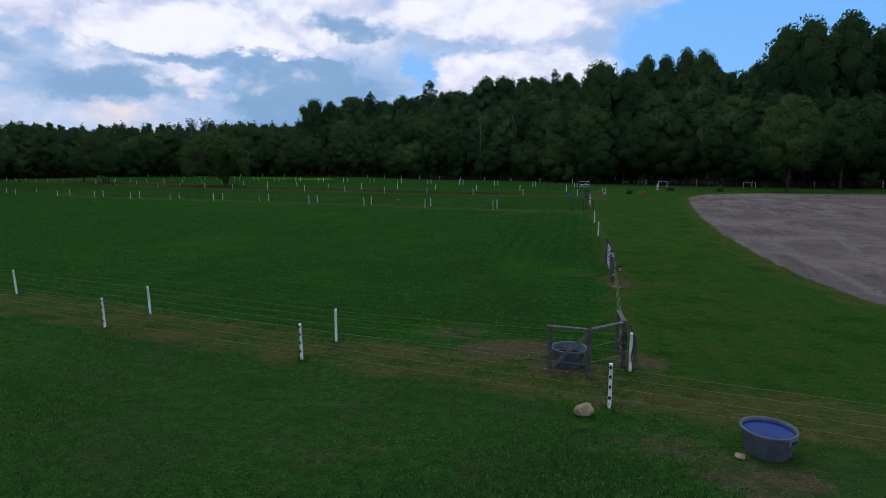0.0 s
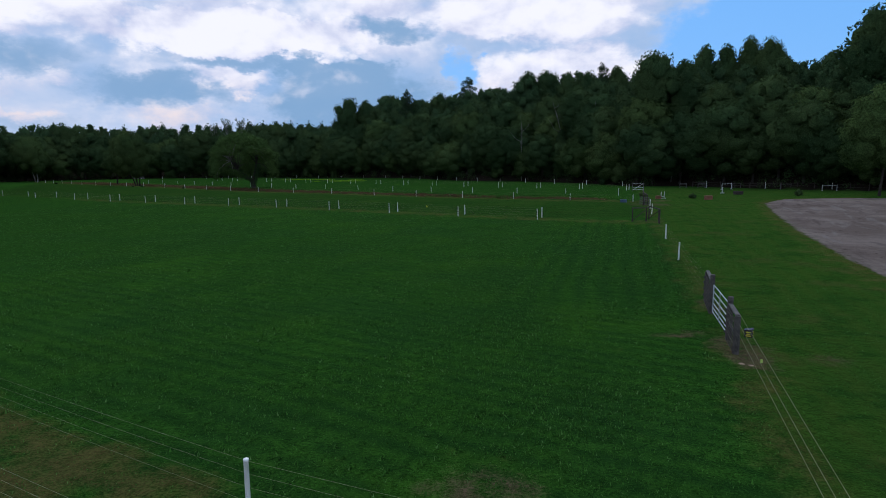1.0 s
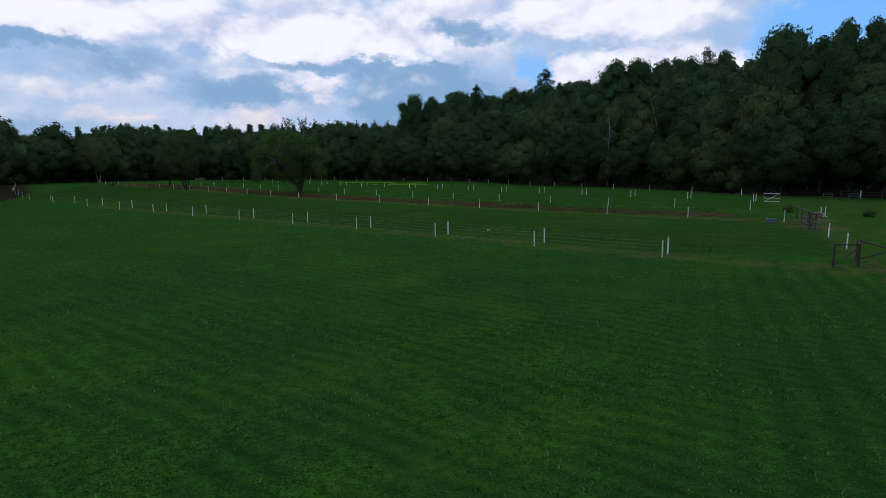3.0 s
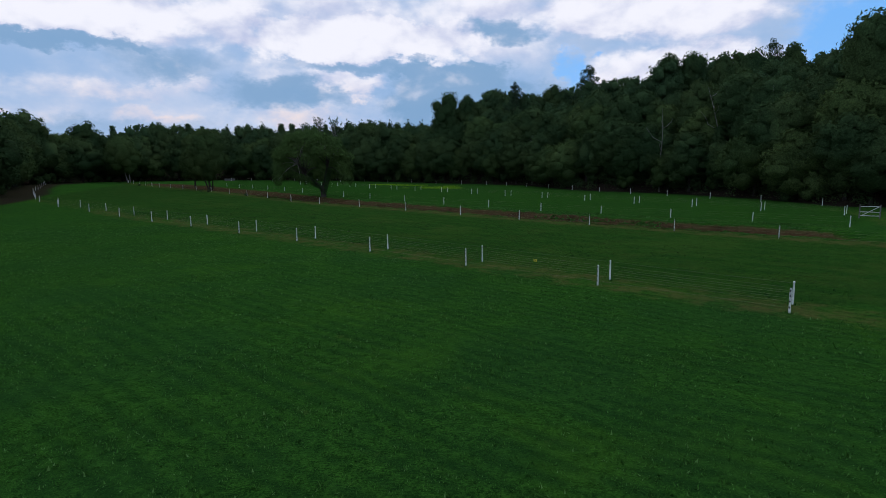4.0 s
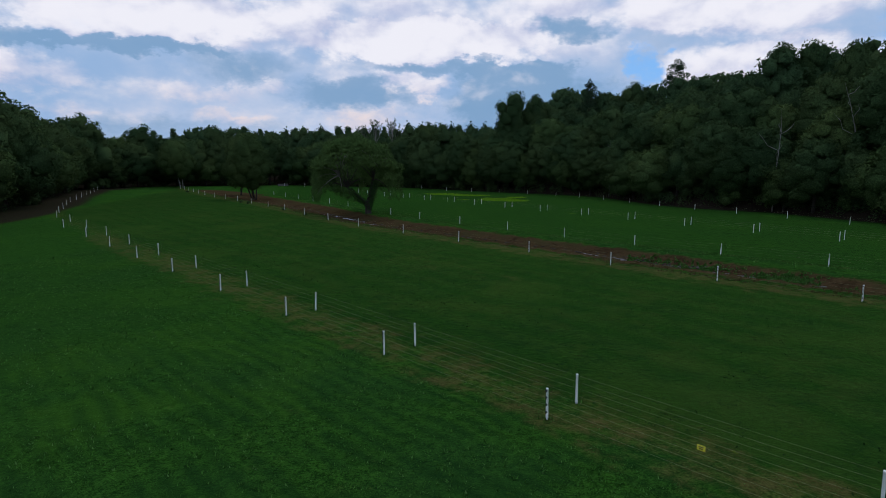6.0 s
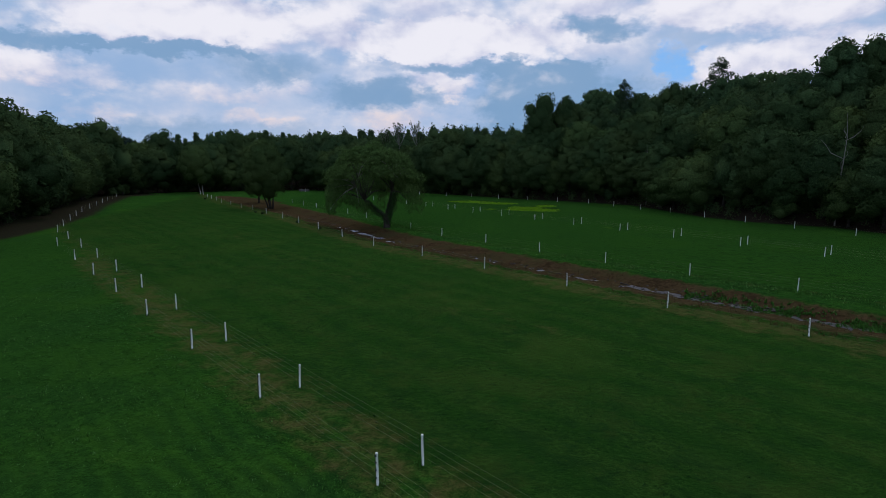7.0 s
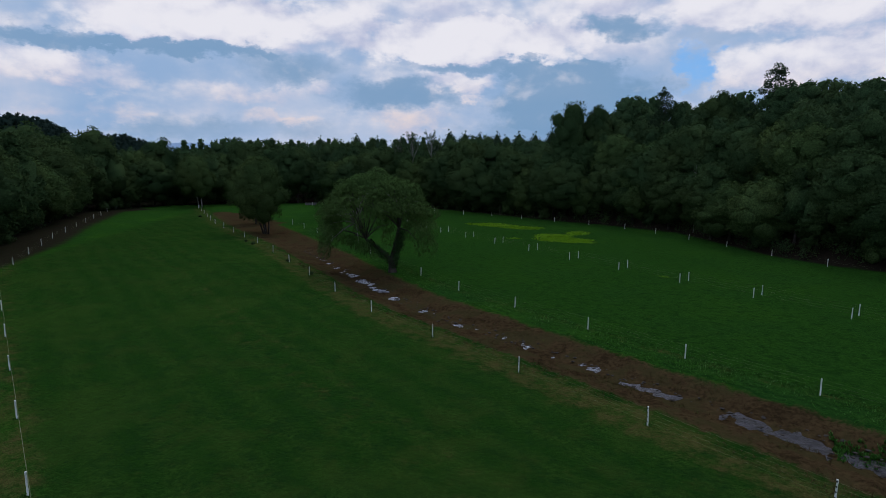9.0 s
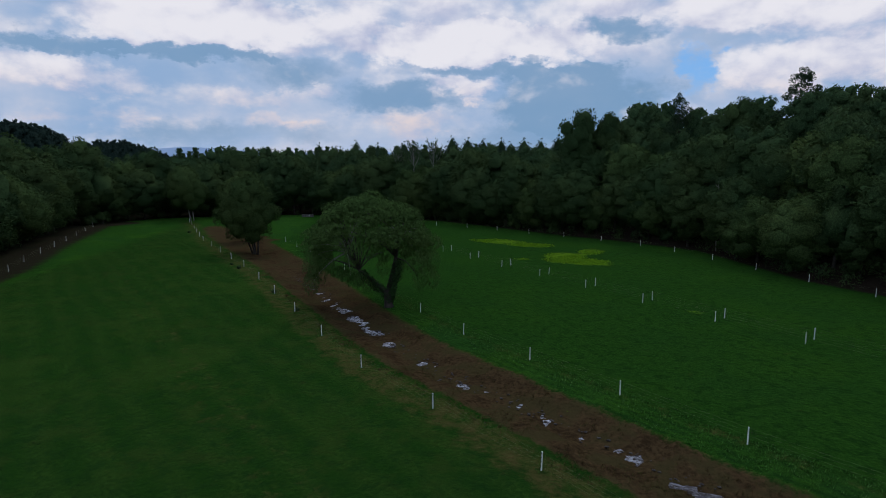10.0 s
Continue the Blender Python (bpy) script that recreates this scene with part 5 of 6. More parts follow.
    shared("ivy", crown_mesh("ivy", v, ns, LEAF), ob, Matrix())
    ud, uf = BALL
    d3 = np.array(dome)
    core = (d3[:, None, :3] - np.array([0, 0, 0.25]) + ud[None] * d3[:, None, 3:] * 0.40 * rng.uniform(0.7, 1.1, (len(d3), len(ud), 1))).reshape(-1, 3)
    core_f = (uf[None] + (np.arange(len(d3)) * len(ud))[:, None, None]).reshape(-1, 3)
    v, ns = leaf_cards(rng, dome, 20000, 0.17)
    shared("crown", crown_mesh("crown", v, ns, LEAF_SOFT, (core, core_f, np.tile(ud, (len(d3), 1)))), ob, Matrix())
    v, ns = leaf_cards(rng, skirt, 24000, 0.19, droop=1.0)
    shared("hanging_foliage", crown_mesh("hanging_foliage", v, ns, LEAF_SOFT), ob, Matrix())


def stem_tree(x, y, h, radius, base, stems, seed, label, bark, cards=11000, spread_=0.35, offset=(0.0, 0.0)):
    """A tree of several slim leaning stems under one loose crown."""
    r = np.random.RandomState(seed)
    ob = thing("tree", x, y, ground_z(x, y), label, "tree")
    vs, ns, mass, tips = clump_crown(r, h, base, radius, 26, 8, cards, 0.19, "dome")
    lift = np.array([offset[0], offset[1], 0.0])
    for i in range(stems):
        a = 6.283 * i / stems + 0.6
        foot = Vector((0.45 * math.cos(a), 0.45 * math.sin(a), -0.4))
        head = Vector((offset[0] + spread_ * radius * math.cos(a), offset[1] + spread_ * radius * math.sin(a), h * 0.72))
        mids = [foot.lerp(head, t) + Vector((0.3 * math.sin(5 * t + i), 0.3 * math.cos(4 * t + i), 0)) * t for t in (0, 0.15, 0.4, 0.7, 1)]
        tv, tf = tube(mids, [0.24, 0.19, 0.15, 0.10, 0.03], 7)
        for tip in tips[i::stems][:5]:
            b = Vector(tip[:3]) + Vector((*offset, 0))
            q = foot.lerp(head, min(0.8, 0.3 + 0.5 * b.z / h))
            tube([q, q.lerp(b, 0.5) + Vector((0, 0, 0.4)), b], [0.07, 0.05, 0.02], 5, tv, tf)
        part_data("stem", tv, tf, bark, ob, "slim leaning stem", True)
    shared("crown", crown_mesh("crown", vs + lift, ns, LEAF_PALE, (mass[0] + lift, mass[1], mass[2])), ob, Matrix())


spreading_tree()
stem_tree(-114.5, 194.0, 17.8, 6.6, 2.6, 4, 51, "tall green tree with pale leaning stems by stream", BARK, 13000, 0.4, (-1.6, -0.6))
plant(tree_kind(52, 14, 2.0, 4.6, 20, 5600, 0.23, LEAF_PALE, BARK, 0.25), -131, 208, 80, 0.95, "green tree behind the stream bank fence")
stem_tree(-189.0, 241.5, 19.0, 7.0, 3.4, 2, 53, "sparse tree with pale forked trunk beside wooded corner", BARK_PALE, 9000, 0.16, (-1.5, -0.8))
plant(tree_kind(54, 18.3, 3.6, 6.2, 28, 14000, 0.19, LEAF_LIGHT, BARK, 0.2), 64.5, 115.8, 10, 1.0, "full green tree with slim pale trunk by arena")
plant(tree_kind(55, 17.5, 3.0, 5.2, 24, 7000, 0.22, LEAF, BARK, 0.28), 77, 119.5, 70, 1.0, "dark green tree at the arena's far side")


def skyline(kind, tall, x, y, top, turn, wide, label):
    """A tree of the ridge whose crown reaches the height top."""
    return plant(kind, x, y, turn, (top - ground_z(x, y)) / tall, label, "ridge trees", wide=wide)


PINE, ROUND, OPEN = pine_kind(56, 24.0, 6.4, 12000, 0.22), TALL[0], TALL[1]
ROUND_LABEL, OPEN_LABEL = "round-crowned broadleaf tree standing above the wooded ridge", "spreading broadleaf tree standing above the wooded ridge"
skyline(PINE, 23.4, -9.6, 264, 39.8, 0, 1.0, "tall pine standing above the wooded ridge")
skyline(PINE, 23.4, -37.3, 276, 36.8, 130, 0.8, "pine with narrow top on the wooded ridge")
skyline(OPEN, 22.8, -62.0, 267.5, 34.2, 40, 0.85, "tall broadleaf tree on the wooded shoulder")
skyline(ROUND, 20.6, -55.0, 270.0, 33.0, 160, 0.8, ROUND_LABEL)
skyline(OPEN, 22.8, -22.0, 266, 35.3, 75, 0.75, OPEN_LABEL)
skyline(ROUND, 20.6, 13.0, 224, 36.8, 10, 0.8, ROUND_LABEL)
skyline(OPEN, 22.8, 19.5, 225, 37.4, 130, 0.75, OPEN_LABEL)
skyline(ROUND, 20.6, 26.0, 219, 35.6, 200, 0.7, ROUND_LABEL)
skyline(PINE, 23.4, 37.2, 218, 37.2, 60, 0.7, "dark pine among ridge trees")
skyline(OPEN, 22.8, 30.0, 204, 33.6, 300, 0.75, OPEN_LABEL)
skyline(OPEN, 22.8, 41.0, 167, 33.0, 120, 0.8, OPEN_LABEL)
skyline(ROUND, 20.6, 51.0, 176, 32.0, 250, 0.75, ROUND_LABEL)
skyline(ROUND, 20.6, 66.7, 190, 38.0, 20, 0.62, ROUND_LABEL)
skyline(ROUND, 20.6, 60.8, 190, 38.0, 140, 0.62, ROUND_LABEL)
skyline(ROUND, 20.6, 72.5, 189, 39.8, 75, 0.62, ROUND_LABEL)
skyline(ROUND, 20.6, 42.5, 220, 37.4, 260, 0.72, ROUND_LABEL)
skyline(OPEN, 22.8, 75.5, 183, 38.4, 220, 0.62, OPEN_LABEL)
skyline(ROUND, 20.6, 77.0, 142, 36.0, 90, 0.75, ROUND_LABEL)
skyline(OPEN, 22.8, 81.0, 139, 37.4, 180, 0.7, OPEN_LABEL)
skyline(ROUND, 20.6, 89.0, 139, 38.2, 310, 0.75, ROUND_LABEL)
skyline(OPEN, 22.8, 98.0, 136, 37.0, 45, 0.75, OPEN_LABEL)


def pointed_kind(seed, h, radius, cards, size):
    """A dense, pointed crown: leafy clumps on a ragged cone."""
    r = np.random.RandomState(seed)
    lobes, cv, cf = [], [], []
    for i in range(15):
        f = i / 14
        reach = radius * (1 - f) ** 0.72
        for j in range(7 if f < 0.6 else 5 if f < 0.9 else 2):
            a = j * 0.95 + i * 0.7 + r.uniform(-0.3, 0.3)
            rr, lr = reach * r.uniform(0.55, 0.95), 0.30 + 0.17 * radius * (1 - 0.85 * f)
            lobes.append((rr * math.cos(a), rr * math.sin(a), h * (0.40 + 0.575 * f) + r.uniform(-0.4, 0.4), lr, lr, lr * 1.1))
    for i in range(8):
        f = i / 7
        for j in range(9):
            a = j * 0.698
            rr = 0.72 * radius * (1 - f) ** 0.72 * r.uniform(0.8, 1.1)
            cv.append((rr * math.cos(a), rr * math.sin(a), h * (0.38 + 0.57 * f)))
            if i:
                q, n = 9 * i + j, 9 * i + (j + 1) % 9
                cf += [(q - 9, n - 9, n), (q - 9, n, q)]
    cv, cf = np.array(cv), np.array(cf)
    cn = cv - np.array([0, 0, h * 0.5])
    cn /= np.maximum(np.linalg.norm(cn, axis=1), 1e-6)[:, None]
    v, ns = leaf_cards(r, lobes, cards, size)
    return trunk_mesh(r, h, 0.24, lobes, 6, BARK), crown_mesh("crown", v, ns, LEAF_PINE, (cv, cf, cn))


POINTED = pointed_kind(57, 30.0, 7.0, 3600, 0.34)
for i, (x, y, top) in enumerate(((-224.7, 358, 30.6), (-212, 356, 28.6), (-205, 350, 28.0), (-197.5, 352.8, 31.2), (-186, 356, 29.8), (-171, 357, 30.2), (-162, 350, 29.6), (-152.9, 374, 33.4), (-146, 362, 31.0),
                                 (-139.1, 364, 31.8), (-128.2, 357.5, 30.6), (-118.6, 355.1, 30.8), (-113.5, 352, 28.8), (-106, 350, 30.2), (-97, 346, 29.6), (-88, 340, 30.6))):
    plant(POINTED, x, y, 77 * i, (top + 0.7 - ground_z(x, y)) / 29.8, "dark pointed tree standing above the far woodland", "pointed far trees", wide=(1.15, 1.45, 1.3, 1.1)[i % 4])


def snag(x, y, h, seed, label, lean=(0.0, 0.0), spread_=1.0):
    """A bare bleached dead tree."""
    r = np.random.RandomState(seed)
    ob = thing("dead_tree", x, y, ground_z(x, y), label, "tree", "bare trees")
    pts = [(lean[0] * t * h + 0.35 * math.sin(t * 7 + seed) * t, lean[1] * t * h + 0.3 * math.sin(t * 9 + seed) * t, -0.3 + (h + 0.3) * t) for t in np.linspace(0, 1, 6)]
    vs, fs = tube(pts, [0.13, 0.12, 0.10, 0.08, 0.05, 0.015], 6)
    for i in range(4):
        t = 0.52 + 0.42 * i / 4 * r.uniform(0.8, 1.2)
        a = Vector((lean[0] * t * h, lean[1] * t * h, t * h))
        an = r.uniform(0, 6.28)
        L = (1 - t) * h * 0.28 * spread_ + 0.7
        b = a + Vector((math.cos(an) * L * 0.5, math.sin(an) * L * 0.5, L * 0.25))
        c = b + Vector((math.cos(an + 0.7) * L * 0.35, math.sin(an + 0.7) * L * 0.35, L * 0.35))
        e = c + Vector((math.cos(an - 0.5) * L * 0.25, math.sin(an - 0.5) * L * 0.25, L * 0.30))
        tube([a, b, c, e], [0.055, 0.045, 0.032, 0.012], 5, vs, fs)
    part_data("trunk", vs, fs, BARK_PALE, ob)


snag(9.6, 197.0, 19.6, 3, "bleached bare trunk leaning out of the woods", (-0.03, -0.30), 1.4)
snag(23.0, 192.5, 18.5, 4, "bleached bare branches leaning from the woodland edge", (-0.26, -0.24), 1.4)
snag(29.0, 187.0, 17.0, 9, "bleached bare branches leaning from the woodland edge", (0.0, -0.34), 1.4)
snag(-25.6, 236.0, 15.5, 5, "thin pale dead trunk at the woodland edge", (0.0, -0.03), 0.5)
snag(43.5, 158.6, 11.0, 6, "thin pale dead trunk at the woodland edge", (0.0, -0.2), 0.4)


def feathery_tree(x, y, h, reach, seed, label):
    """A tall thin-topped tree: steep boughs that fork into twigs with loose leaf along them."""
    r = np.random.RandomState(seed)
    ob = thing("tree", x, y, ground_z(x, y), label, "tree", "thin-topped trees")
    vs, fs = tube([(0, 0, -0.3), (0.2, 0, h * 0.4), (-0.1, 0.2, h * 0.66), (0, 0, h * 0.86)], [0.34, 0.26, 0.17, 0.06], 7)
    tips = []
    for i in range(20):
        a, f = i * 2.4 + r.uniform(-0.4, 0.4), 0.60 + 0.24 * i / 20
        q = Vector((0, 0, h * f))
        out = reach * r.uniform(0.5, 1.0) * (1.1 - 0.6 * (f - 0.6) / 0.24)
        rise = min(h * (0.99 - f), out * r.uniform(1.1, 1.9) + 1.0)
        b = q + Vector((math.cos(a) * out, math.sin(a) * out, rise))
        m_ = q.lerp(b, 0.5) + Vector((math.cos(a) * 0.3, math.sin(a) * 0.3, -0.25))
        tube([q, m_, b], [0.085, 0.055, 0.015], 4, vs, fs)
        for j in range(5):
            t = 0.4 + 0.14 * j
            c = m_.lerp(b, max(0.0, 2 * t - 1)) if t > 0.5 else q.lerp(m_, 2 * t)
            an = r.uniform(0, 6.28)
            e = c + Vector((math.cos(an) * 0.7, math.sin(an) * 0.7, r.uniform(0.4, 1.0)))
            tube([c, e], [0.03, 0.008], 3, vs, fs)
            for w in (0.55, 1.0):
                p = c.lerp(e, w)
                tips.append((p.x, p.y, p.z, 0.26, 0.26, 0.34))
    part_data("trunk", vs, fs, BARK_PALE, ob, "pale bare trunk and boughs")
    v, ns = leaf_cards(r, tips, 2600, 0.17)
    shared("crown", crown_mesh("crown", v, ns, LEAF_FAR), ob, Matrix())


THIN_LABEL = "thin-topped tree with bare boughs above the far woodland"
feathery_tree(-124.2, 282, 28.8, 3.4, 7, THIN_LABEL)
feathery_tree(-121.0, 291, 29.2, 3.6, 8, THIN_LABEL)
feathery_tree(-131.5, 284, 26.6, 3.0, 12, THIN_LABEL)

for x, y, s in ((-103.2, 178.1, 0.18), (-73.2, 158.4, 0.14), (-83.4, 165.4, 0.16), (-107.6, 180.6, 0.13), (-159.6, 215.1, 0.18)):
    plant(SHRUB[0], x, y, 40 * x, s, "small dark weed clump at foot of fence post", "weed clumps", "weed_clump", 0.1)
plant(SHRUB[0], 33.4, 112.6, 20, 0.24, "low dark bush beside red jump box", "", "bush", 0.1)
plant(SHRUB[1], 52.6, 117.6, 70, 0.24, "low green bush beside jump standards", "", "bush", 0.1)
plant(SHRUB[1], 26.9, 118.5, 10, 0.22, "rank brown-green weeds beside braced posts", "", "bush", 0.1)


# ---- distant hill ----
def distant_hills():
    vs, fs = [], []
    a = np.radians(np.arange(-60, 100, 1.0))
    for i, t in enumerate(a):
        top = 118 + 14 * math.sin(t * 9) + 9 * math.sin(t * 23 + 1) + 4 * math.sin(t * 61)
        for r, z in ((4000, -5), (4300, top), (4550, -5)):
            vs.append((-math.sin(t) * r, math.cos(t) * r, z))
        if i:
            q = 3 * i
            fs += [(q - 3, q, q + 1, q - 2), (q - 2, q + 1, q + 2, q - 1)]
    # the hills' faint blue is haze carried by the material colour
    tagged(part_data("backdrop", vs, fs, HAZE, None, "", True), "hills on the horizon, coloured pale blue for haze", "hills", kind="structure")


distant_hills()


# ---- grass, sedge and stones as loose cover ----
def blade_material(name, rows):
    m, k = material(name)
    geo = k.n("ShaderNodeNewGeometry")
    ramp = k.n("ShaderNodeValToRGB")
    els = ramp.color_ramp.elements
    while len(els) < len(rows):
        els.new(0.5)
    for el, (at, c) in zip(els, rows):
        el.position, el.color = at, (*c, 1.0)
    big = k.noise(geo.outputs["Position"], 0.3, 3)
    k.link(k.math("ADD", k.math("MULTIPLY", geo.outputs["Random Per Island"], 0.75), k.math("MULTIPLY", big, 0.25)), ramp.inputs[0])
    b, o = finish(k, ramp.outputs[0], 0.8, spec=0.04)
    tr = k.n("ShaderNodeBsdfTranslucent")
    k.link(ramp.outputs[0], tr.inputs[0])
    mx = k.n("ShaderNodeMixShader")
    mx.inputs[0].default_value = 0.5
    k.link(b.outputs[0], mx.inputs[1])
    k.link(tr.outputs[0], mx.inputs[2])
    k.link(mx.outputs[0], o.inputs[0])
    return m


BLADE = blade_material("grass_blade", [(0.0, (0.019, 0.068, 0.010)), (0.50, (0.036, 0.120, 0.018)), (0.76, (0.066, 0.185, 0.032)), (1.0, (0.190, 0.320, 0.125))])
CLOVER = blade_material("clover_blade", [(0.0, (0.007, 0.026, 0.006)), (0.6, (0.012, 0.042, 0.009)), (0.9, (0.024, 0.070, 0.014)), (1.0, (0.060, 0.120, 0.040))])
SEDGE = blade_material("sedge_blade", [(0.0, (0.046, 0.030, 0.014)), (0.5, (0.085, 0.054, 0.024)), (0.8, (0.060, 0.068, 0.020)), (1.0, (0.100, 0.100, 0.038))])


def blades(name, x, y, length, per, mat, label, seed, wide=0.011, lean=(0.35, 1.0)):
    r = np.random.RandomState(seed)
    n = len(x) * per
    bx, by = np.repeat(x, per) + r.normal(0, 0.05, n), np.repeat(y, per) + r.normal(0, 0.05, n)
    bz = np.repeat(height(x, y), per) - 0.015
    L = np.repeat(length, per) * r.uniform(0.6, 1.25, n)
    a = r.uniform(0, 6.283, n)
    tilt = r.uniform(*lean, n)
    ca, sa = np.cos(a), np.sin(a)
    ww = wide * r.uniform(0.7, 1.6, n) * (L / 0.12) ** 0.5
    base = np.stack([bx, by, bz], -1)
    side = np.stack([-sa * ww, ca * ww, 0 * ww], -1)
    tip = base + np.stack([ca * L * np.sin(tilt), sa * L * np.sin(tilt), L * np.cos(tilt)], -1)
    tri = np.stack([base + side, base - side, tip], 1).reshape(-1, 3)
    me = bpy.data.meshes.new(name)
    me.vertices.add(3 * n)
    me.vertices.foreach_set("co", tri.astype(np.float32).ravel())
    me.loops.add(3 * n)
    me.loops.foreach_set("vertex_index", np.arange(3 * n))
    me.polygons.add(n)
    me.polygons.foreach_set("loop_start", np.arange(0, 3 * n, 3))
    me.update(calc_edges=True)
    up = np.stack([ca * 0.4, sa * 0.4, np.full(n, 1.0)], -1) / 1.077
    me.polygons.foreach_set("use_smooth", np.ones(n, bool))
    me.normals_split_custom_set_from_vertices(np.repeat(up, 3, axis=0).tolist())
    me.materials.append(mat)
    tagged(new(name, me), label, "grass", kind="stuff")


def meadow_grass():
    r = np.random.RandomState(9)
    n = 620000
    y = 11 + 92 * r.uniform(0, 1, n) ** 1.25
    mid = np.interp(y, [11, 30, 60, 80, 103], [1.0, 0.0, -9, -22, -38])
    half = np.interp(y, [11, 20, 50, 103], [15, 25, 42, 52])
    x = mid + half * r.uniform(-1, 1, n)
    keep = ~inside(x, y, ARENA)
    keep &= r.uniform(0, 1, n) > 0.9 * spots(BARE, x, y)
    keep &= ~((line_distance(x, y, lane_mid) < 1.6) & (r.uniform(0, 1, n) < 0.65))
    keep &= ~((line_distance(x, y, cross_mid) < 1.4) & (r.uniform(0, 1, n) < 0.5))
    keep &= r.uniform(-2.4, 0.8, n) < waves(x, y, 0.9, 12)
    side = x - np.interp(y, [p[1] for p in GATE_LINE], [p[0] for p in GATE_LINE])
    keep &= (side < 0) | (r.uniform(0, 1, n) < 0.25)
    edge = np.abs(x - mid) / half
    keep &= r.uniform(0.5, 1.0, n) > edge
    keep &= r.uniform(55, 103, n) > y
    x, y = x[keep], y[keep]
    lane = y > np.interp(-x, [-p[0] for p in CROSS_N[:12]], [p[1] for p in CROSS_N[:12]])
    length = (0.072 + 0.02 * waves(x, y, 0.5, 14)) * np.where(lane, 0.6, 1.0)
    blades("grass", x, y, np.clip(length, 0.04, 0.12), 2, BLADE, "short lush green pasture grass", 3, 0.016, (0.25, 1.1))


def stream_sedge():
    r = np.random.RandomState(19)
    x = r.uniform(-95, 12, 16000)
    sy = np.interp(-x, [-p[0] for p in BANK_S], [p[1] for p in BANK_S])
    nyy = np.interp(-x, [-p[0] for p in BANK_N], [p[1] for p in BANK_N])
    f = r.uniform(0.05, 0.72, len(x))
    y = sy + f * (nyy - sy)
    keep = (r.uniform(-0.6, 1.3, len(x)) < waves(x, y, 0.7, 22)) & (np.abs(f - stream_share(x)) > 0.06)
    x, y = x[keep], y[keep]
    blades("sedge", x, y, np.full(len(x), 0.20), 4, SEDGE, "brownish sedge and rank grass along the stream", 5, 0.016)


def bank_grass():
    """Taller rank grass standing on the far side of the stream bed."""
    r = np.random.RandomState(23)
    x = r.uniform(-110, 22, 20000)
    sy = np.interp(-x, [-p[0] for p in BANK_S], [p[1] for p in BANK_S])
    nyy = np.interp(-x, [-p[0] for p in BANK_N], [p[1] for p in BANK_N])
    f = r.uniform(0.74, 1.06, len(x))
    y = sy + f * (nyy - sy)
    keep = r.uniform(0.75, 1.15, len(x)) < f + 0.10 * waves(x, y, 0.5, 24)
    x, y = x[keep], y[keep]
    blades("rank_grass", x, y, np.full(len(x), 0.22), 3, BLADE, "rank green grass on the stream's far bank", 25, 0.018, (0.3, 1.1))
    x = r.uniform(-13.0, 6, 2600)
    sy = np.interp(-x, [-p[0] for p in BANK_S], [p[1] for p in BANK_S])
    y = sy + 8.8 + r.normal(0, 0.8, len(x)) + 0.06 * (x + 10)
    keep = r.uniform(-0.9, 0.7, len(x)) < waves(x, y, 0.9, 26)
    blades("water_weeds", x[keep], y[keep], np.full(keep.sum(), 0.26), 7, BLADE, "clump of green weeds growing in the stream bed", 27, 0.03, (0.2, 1.0))


def pasture_tufts():
    """Uneven tufts and clover heads that roughen the pasture between the two lanes."""
    r = np.random.RandomState(91)
    x, y = r.uniform(-68, 14, 90000), r.uniform(22, 112, 90000)
    south = np.interp(-x, [-p[0] for p in LANE_N], [p[1] for p in LANE_N])
    north = np.interp(-x, [-p[0] for p in CROSS_S], [p[1] for p in CROSS_S])
    gate = np.interp(y, [p[1] for p in GATE_LINE], [p[0] for p in GATE_LINE])
    keep = (y > south + 0.8) & (y < north - 0.8) & (x < gate - 0.8) & (r.uniform(-1.0, 1.1, len(x)) < waves(x, y, 0.7, 92) + 0.4 * waves(x, y, 2.2, 93))
    keep &= r.uniform(0, 1, len(x)) > 0.9 * spots(BARE, x, y)
    x, y = x[keep][:32000], y[keep][:32000]
    blades("grass_clumps", x, y, 0.10 + 0.05 * r.uniform(0, 1, len(x)) ** 2, 4, BLADE, "uneven leafy tufts in the green pasture", 95, 0.024, (0.3, 1.2))


def mown_clover():
    """Dark leafy patches in the mown field beside the cross lane."""
    r = np.random.RandomState(97)
    x, y = r.uniform(-78, 10, 60000), r.uniform(82, 160, 60000)
    off = y - np.interp(-x, [-p[0] for p in CROSS_N], [p[1] for p in CROSS_N])
    bank = np.interp(-x, [-p[0] for p in BANK_S], [p[1] for p in BANK_S]) - y
    keep = (off > 0.3) & (off < 24) & (bank > 2.5) & (r.uniform(-0.9, 1.3, len(x)) < waves(x, y, 0.8, 98) + 0.5 * waves(x, y, 2.4, 99) + 0.5 * np.exp(-off / 2.5))
    keep &= r.uniform(0, 30, len(x)) > off
    x, y = x[keep][:16000], y[keep][:16000]
    blades("clover", x, y, np.full(len(x), 0.10), 4, CLOVER, "dark leafy clover patches in the mown field", 101, 0.03, (0.5, 1.3))


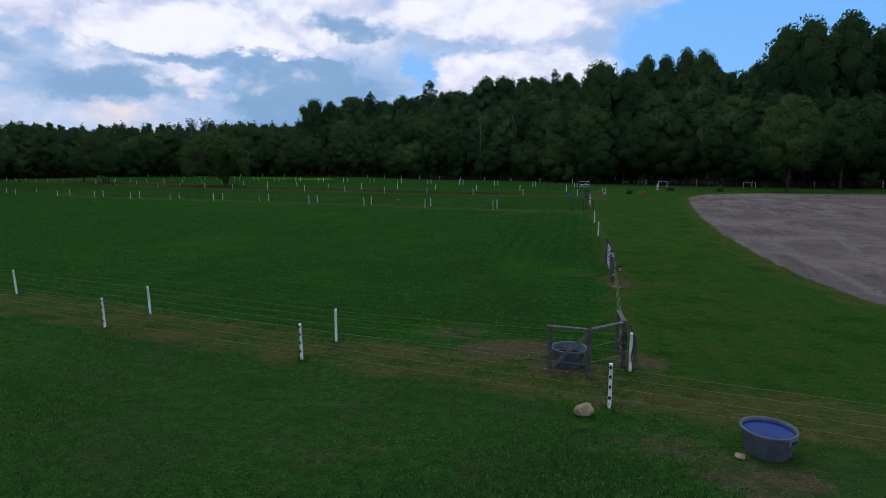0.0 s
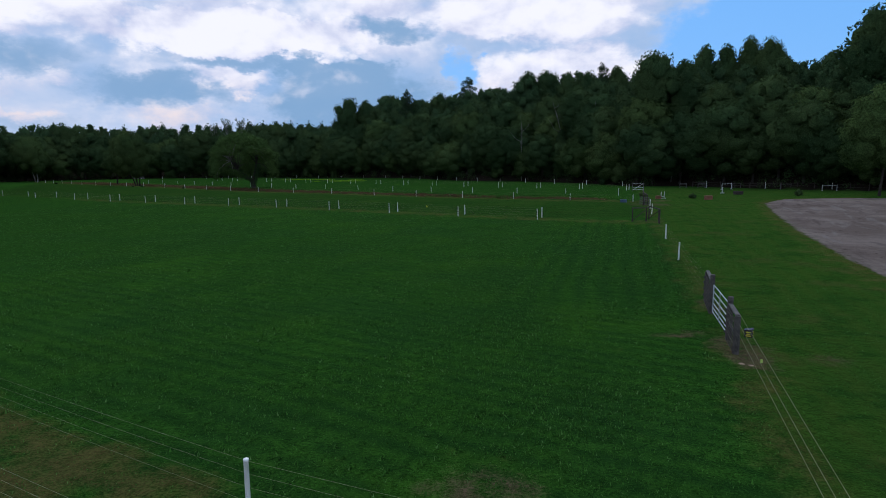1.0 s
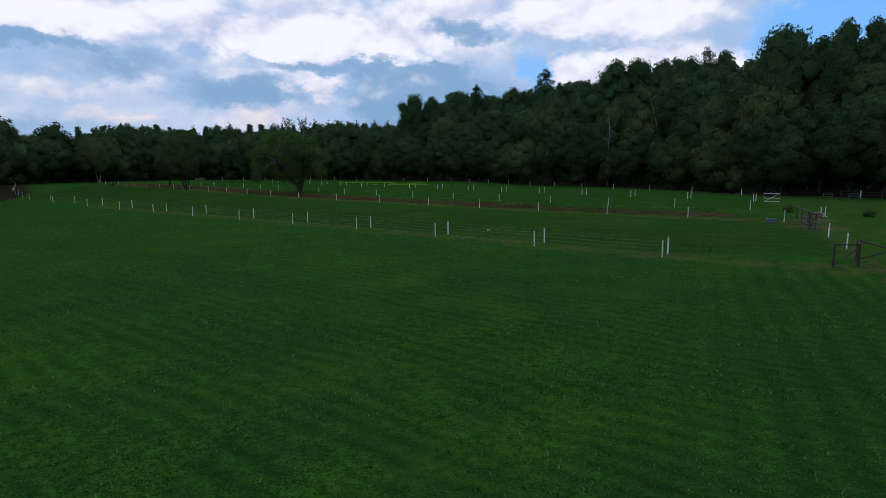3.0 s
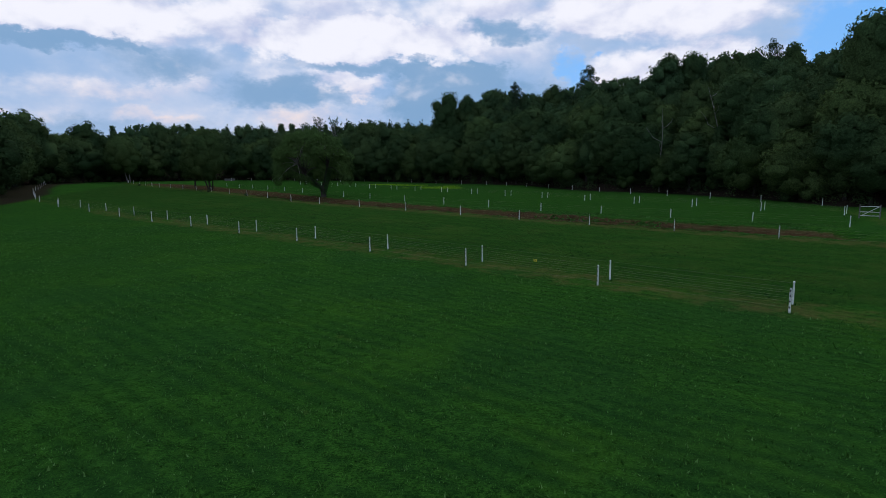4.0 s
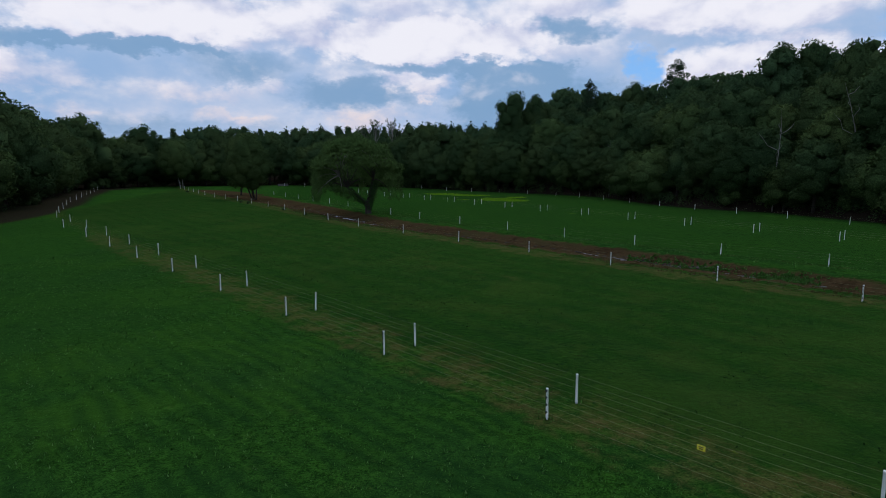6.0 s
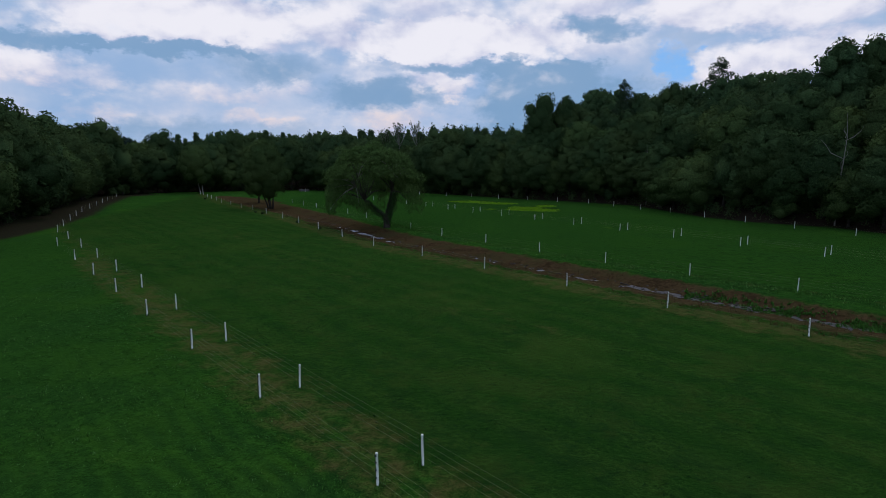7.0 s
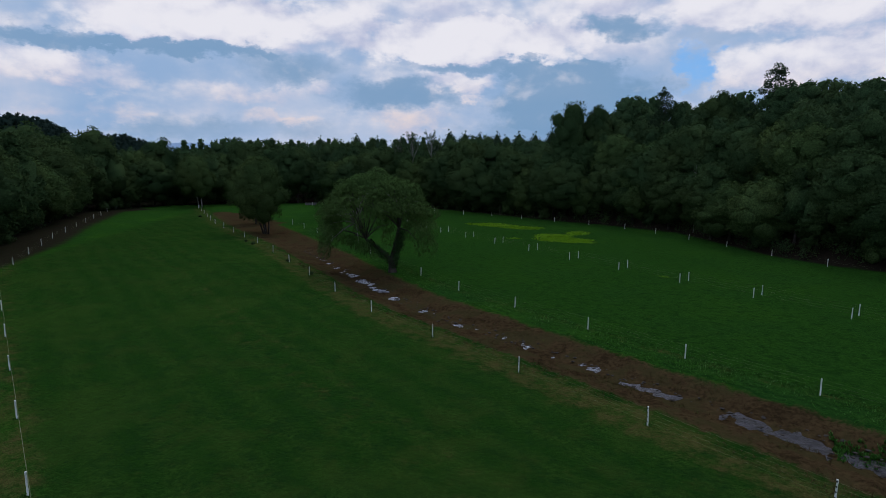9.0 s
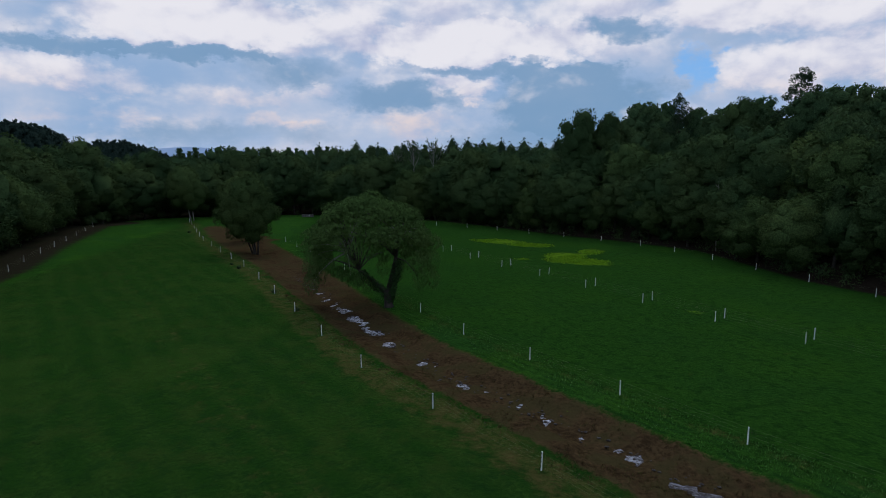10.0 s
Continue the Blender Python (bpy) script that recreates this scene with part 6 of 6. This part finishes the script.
def stream_stones():
    r = np.random.RandomState(29)
    bm = bmesh.new()
    bmesh.ops.create_icosphere(bm, subdivisions=1, radius=1.0)
    unit = np.array([v.co[:] for v in bm.verts])
    faces_ = np.array([[v.index for v in f.verts] for f in bm.faces])
    bm.free()
    vs, fs = [], []
    for i in range(420):
        x = r.uniform(-92, -5)
        sy = np.interp(-x, [-p[0] for p in BANK_S], [p[1] for p in BANK_S])
        nyy = np.interp(-x, [-p[0] for p in BANK_N], [p[1] for p in BANK_N])
        y = sy + (float(stream_share(x)) + 0.07 * r.normal()) * (nyy - sy)
        s = r.uniform(0.04, 0.14)
        p = unit * (1 + r.uniform(-0.45, 0.45, unit.shape)) * s * np.array([1.3, 1.0, 0.55])
        p += np.array([x, y, 0.0])
        p[:, 2] += -0.62
        fs += (faces_ + len(vs)).tolist()
        vs += p.tolist()
    tagged(part_data("stones", vs, fs, simple("wet_stone", (0.026, 0.020, 0.016), (0.075, 0.062, 0.052), 3.0, 0.85), None), "wet brown stones and clods in the stream bed", "stones", kind="stuff")


def yellow_weeds():
    r = np.random.RandomState(41)
    x, y = r.uniform(-86, -38, 60000), r.uniform(204, 238, 60000)
    k_ = spots(YELLOW_SPOTS, x, y) * (0.75 + 0.5 * waves(x, y, 0.5, 44))
    keep = r.uniform(0.25, 1.6, len(x)) < k_
    x, y = x[keep], y[keep]
    blades("weeds", x, y, np.full(len(x), 0.34), 3, WEED, "low yellow-green leafy weeds in the far meadow", 45, 0.07, (0.7, 1.45))


WEED = blade_material("weed_leaf", [(0.0, (0.045, 0.130, 0.006)), (0.5, (0.110, 0.260, 0.010)), (1.0, (0.240, 0.420, 0.016))])
yellow_weeds()
meadow_grass()
stream_sedge()
bank_grass()
pasture_tufts()
mown_clover()
stream_stones()


def post_tufts():
    """Longer grass left standing round the foot of the fence posts."""
    r = np.random.RandomState(71)
    spots_ = np.array(list(LANE_S) + list(LANE_N) + list(CROSS_S) + list(CROSS_N[:12]) + list(BANK_S[:14]) + GATE_LINE[3:5])
    at = np.repeat(spots_, 14, axis=0) + r.normal(0, 0.16, (len(spots_) * 14, 2))
    blades("grass_tufts", at[:, 0], at[:, 1], np.full(len(at), 0.17), 3, BLADE, "longer green grass round the fence posts", 73, 0.016, (0.1, 0.8))


def small_stones():
    r = np.random.RandomState(83)
    for x, y, s in ((6.45, 15.15, 0.12), (10.2, 14.4, 0.10), (-1.2, 13.2, 0.05), (8.45, 32.55, 0.07), (8.68, 32.4, 0.06)):
        bm = bmesh.new()
        bmesh.ops.create_icosphere(bm, subdivisions=2, radius=1.0)
        for v in bm.verts:
            v.co = Vector((v.co.x * s * 1.3, v.co.y * s, v.co.z * s * 0.34)) * (1 + 0.25 * r.uniform(-1, 1))
        for f in bm.faces:
            f.smooth = True
        me = bpy.data.meshes.new("stone")
        bm.to_mesh(me)
        bm.free()
        me.materials.append(STONE)
        ob = new("stone", me)
        ob.matrix_basis = pose(x, y, ground_z(x, y) + s * 0.2, 0, 0, 40 * x)
        tagged(ob, "small flat pale stone lying in grass", "rock", "loose stones")


post_tufts()
small_stones()
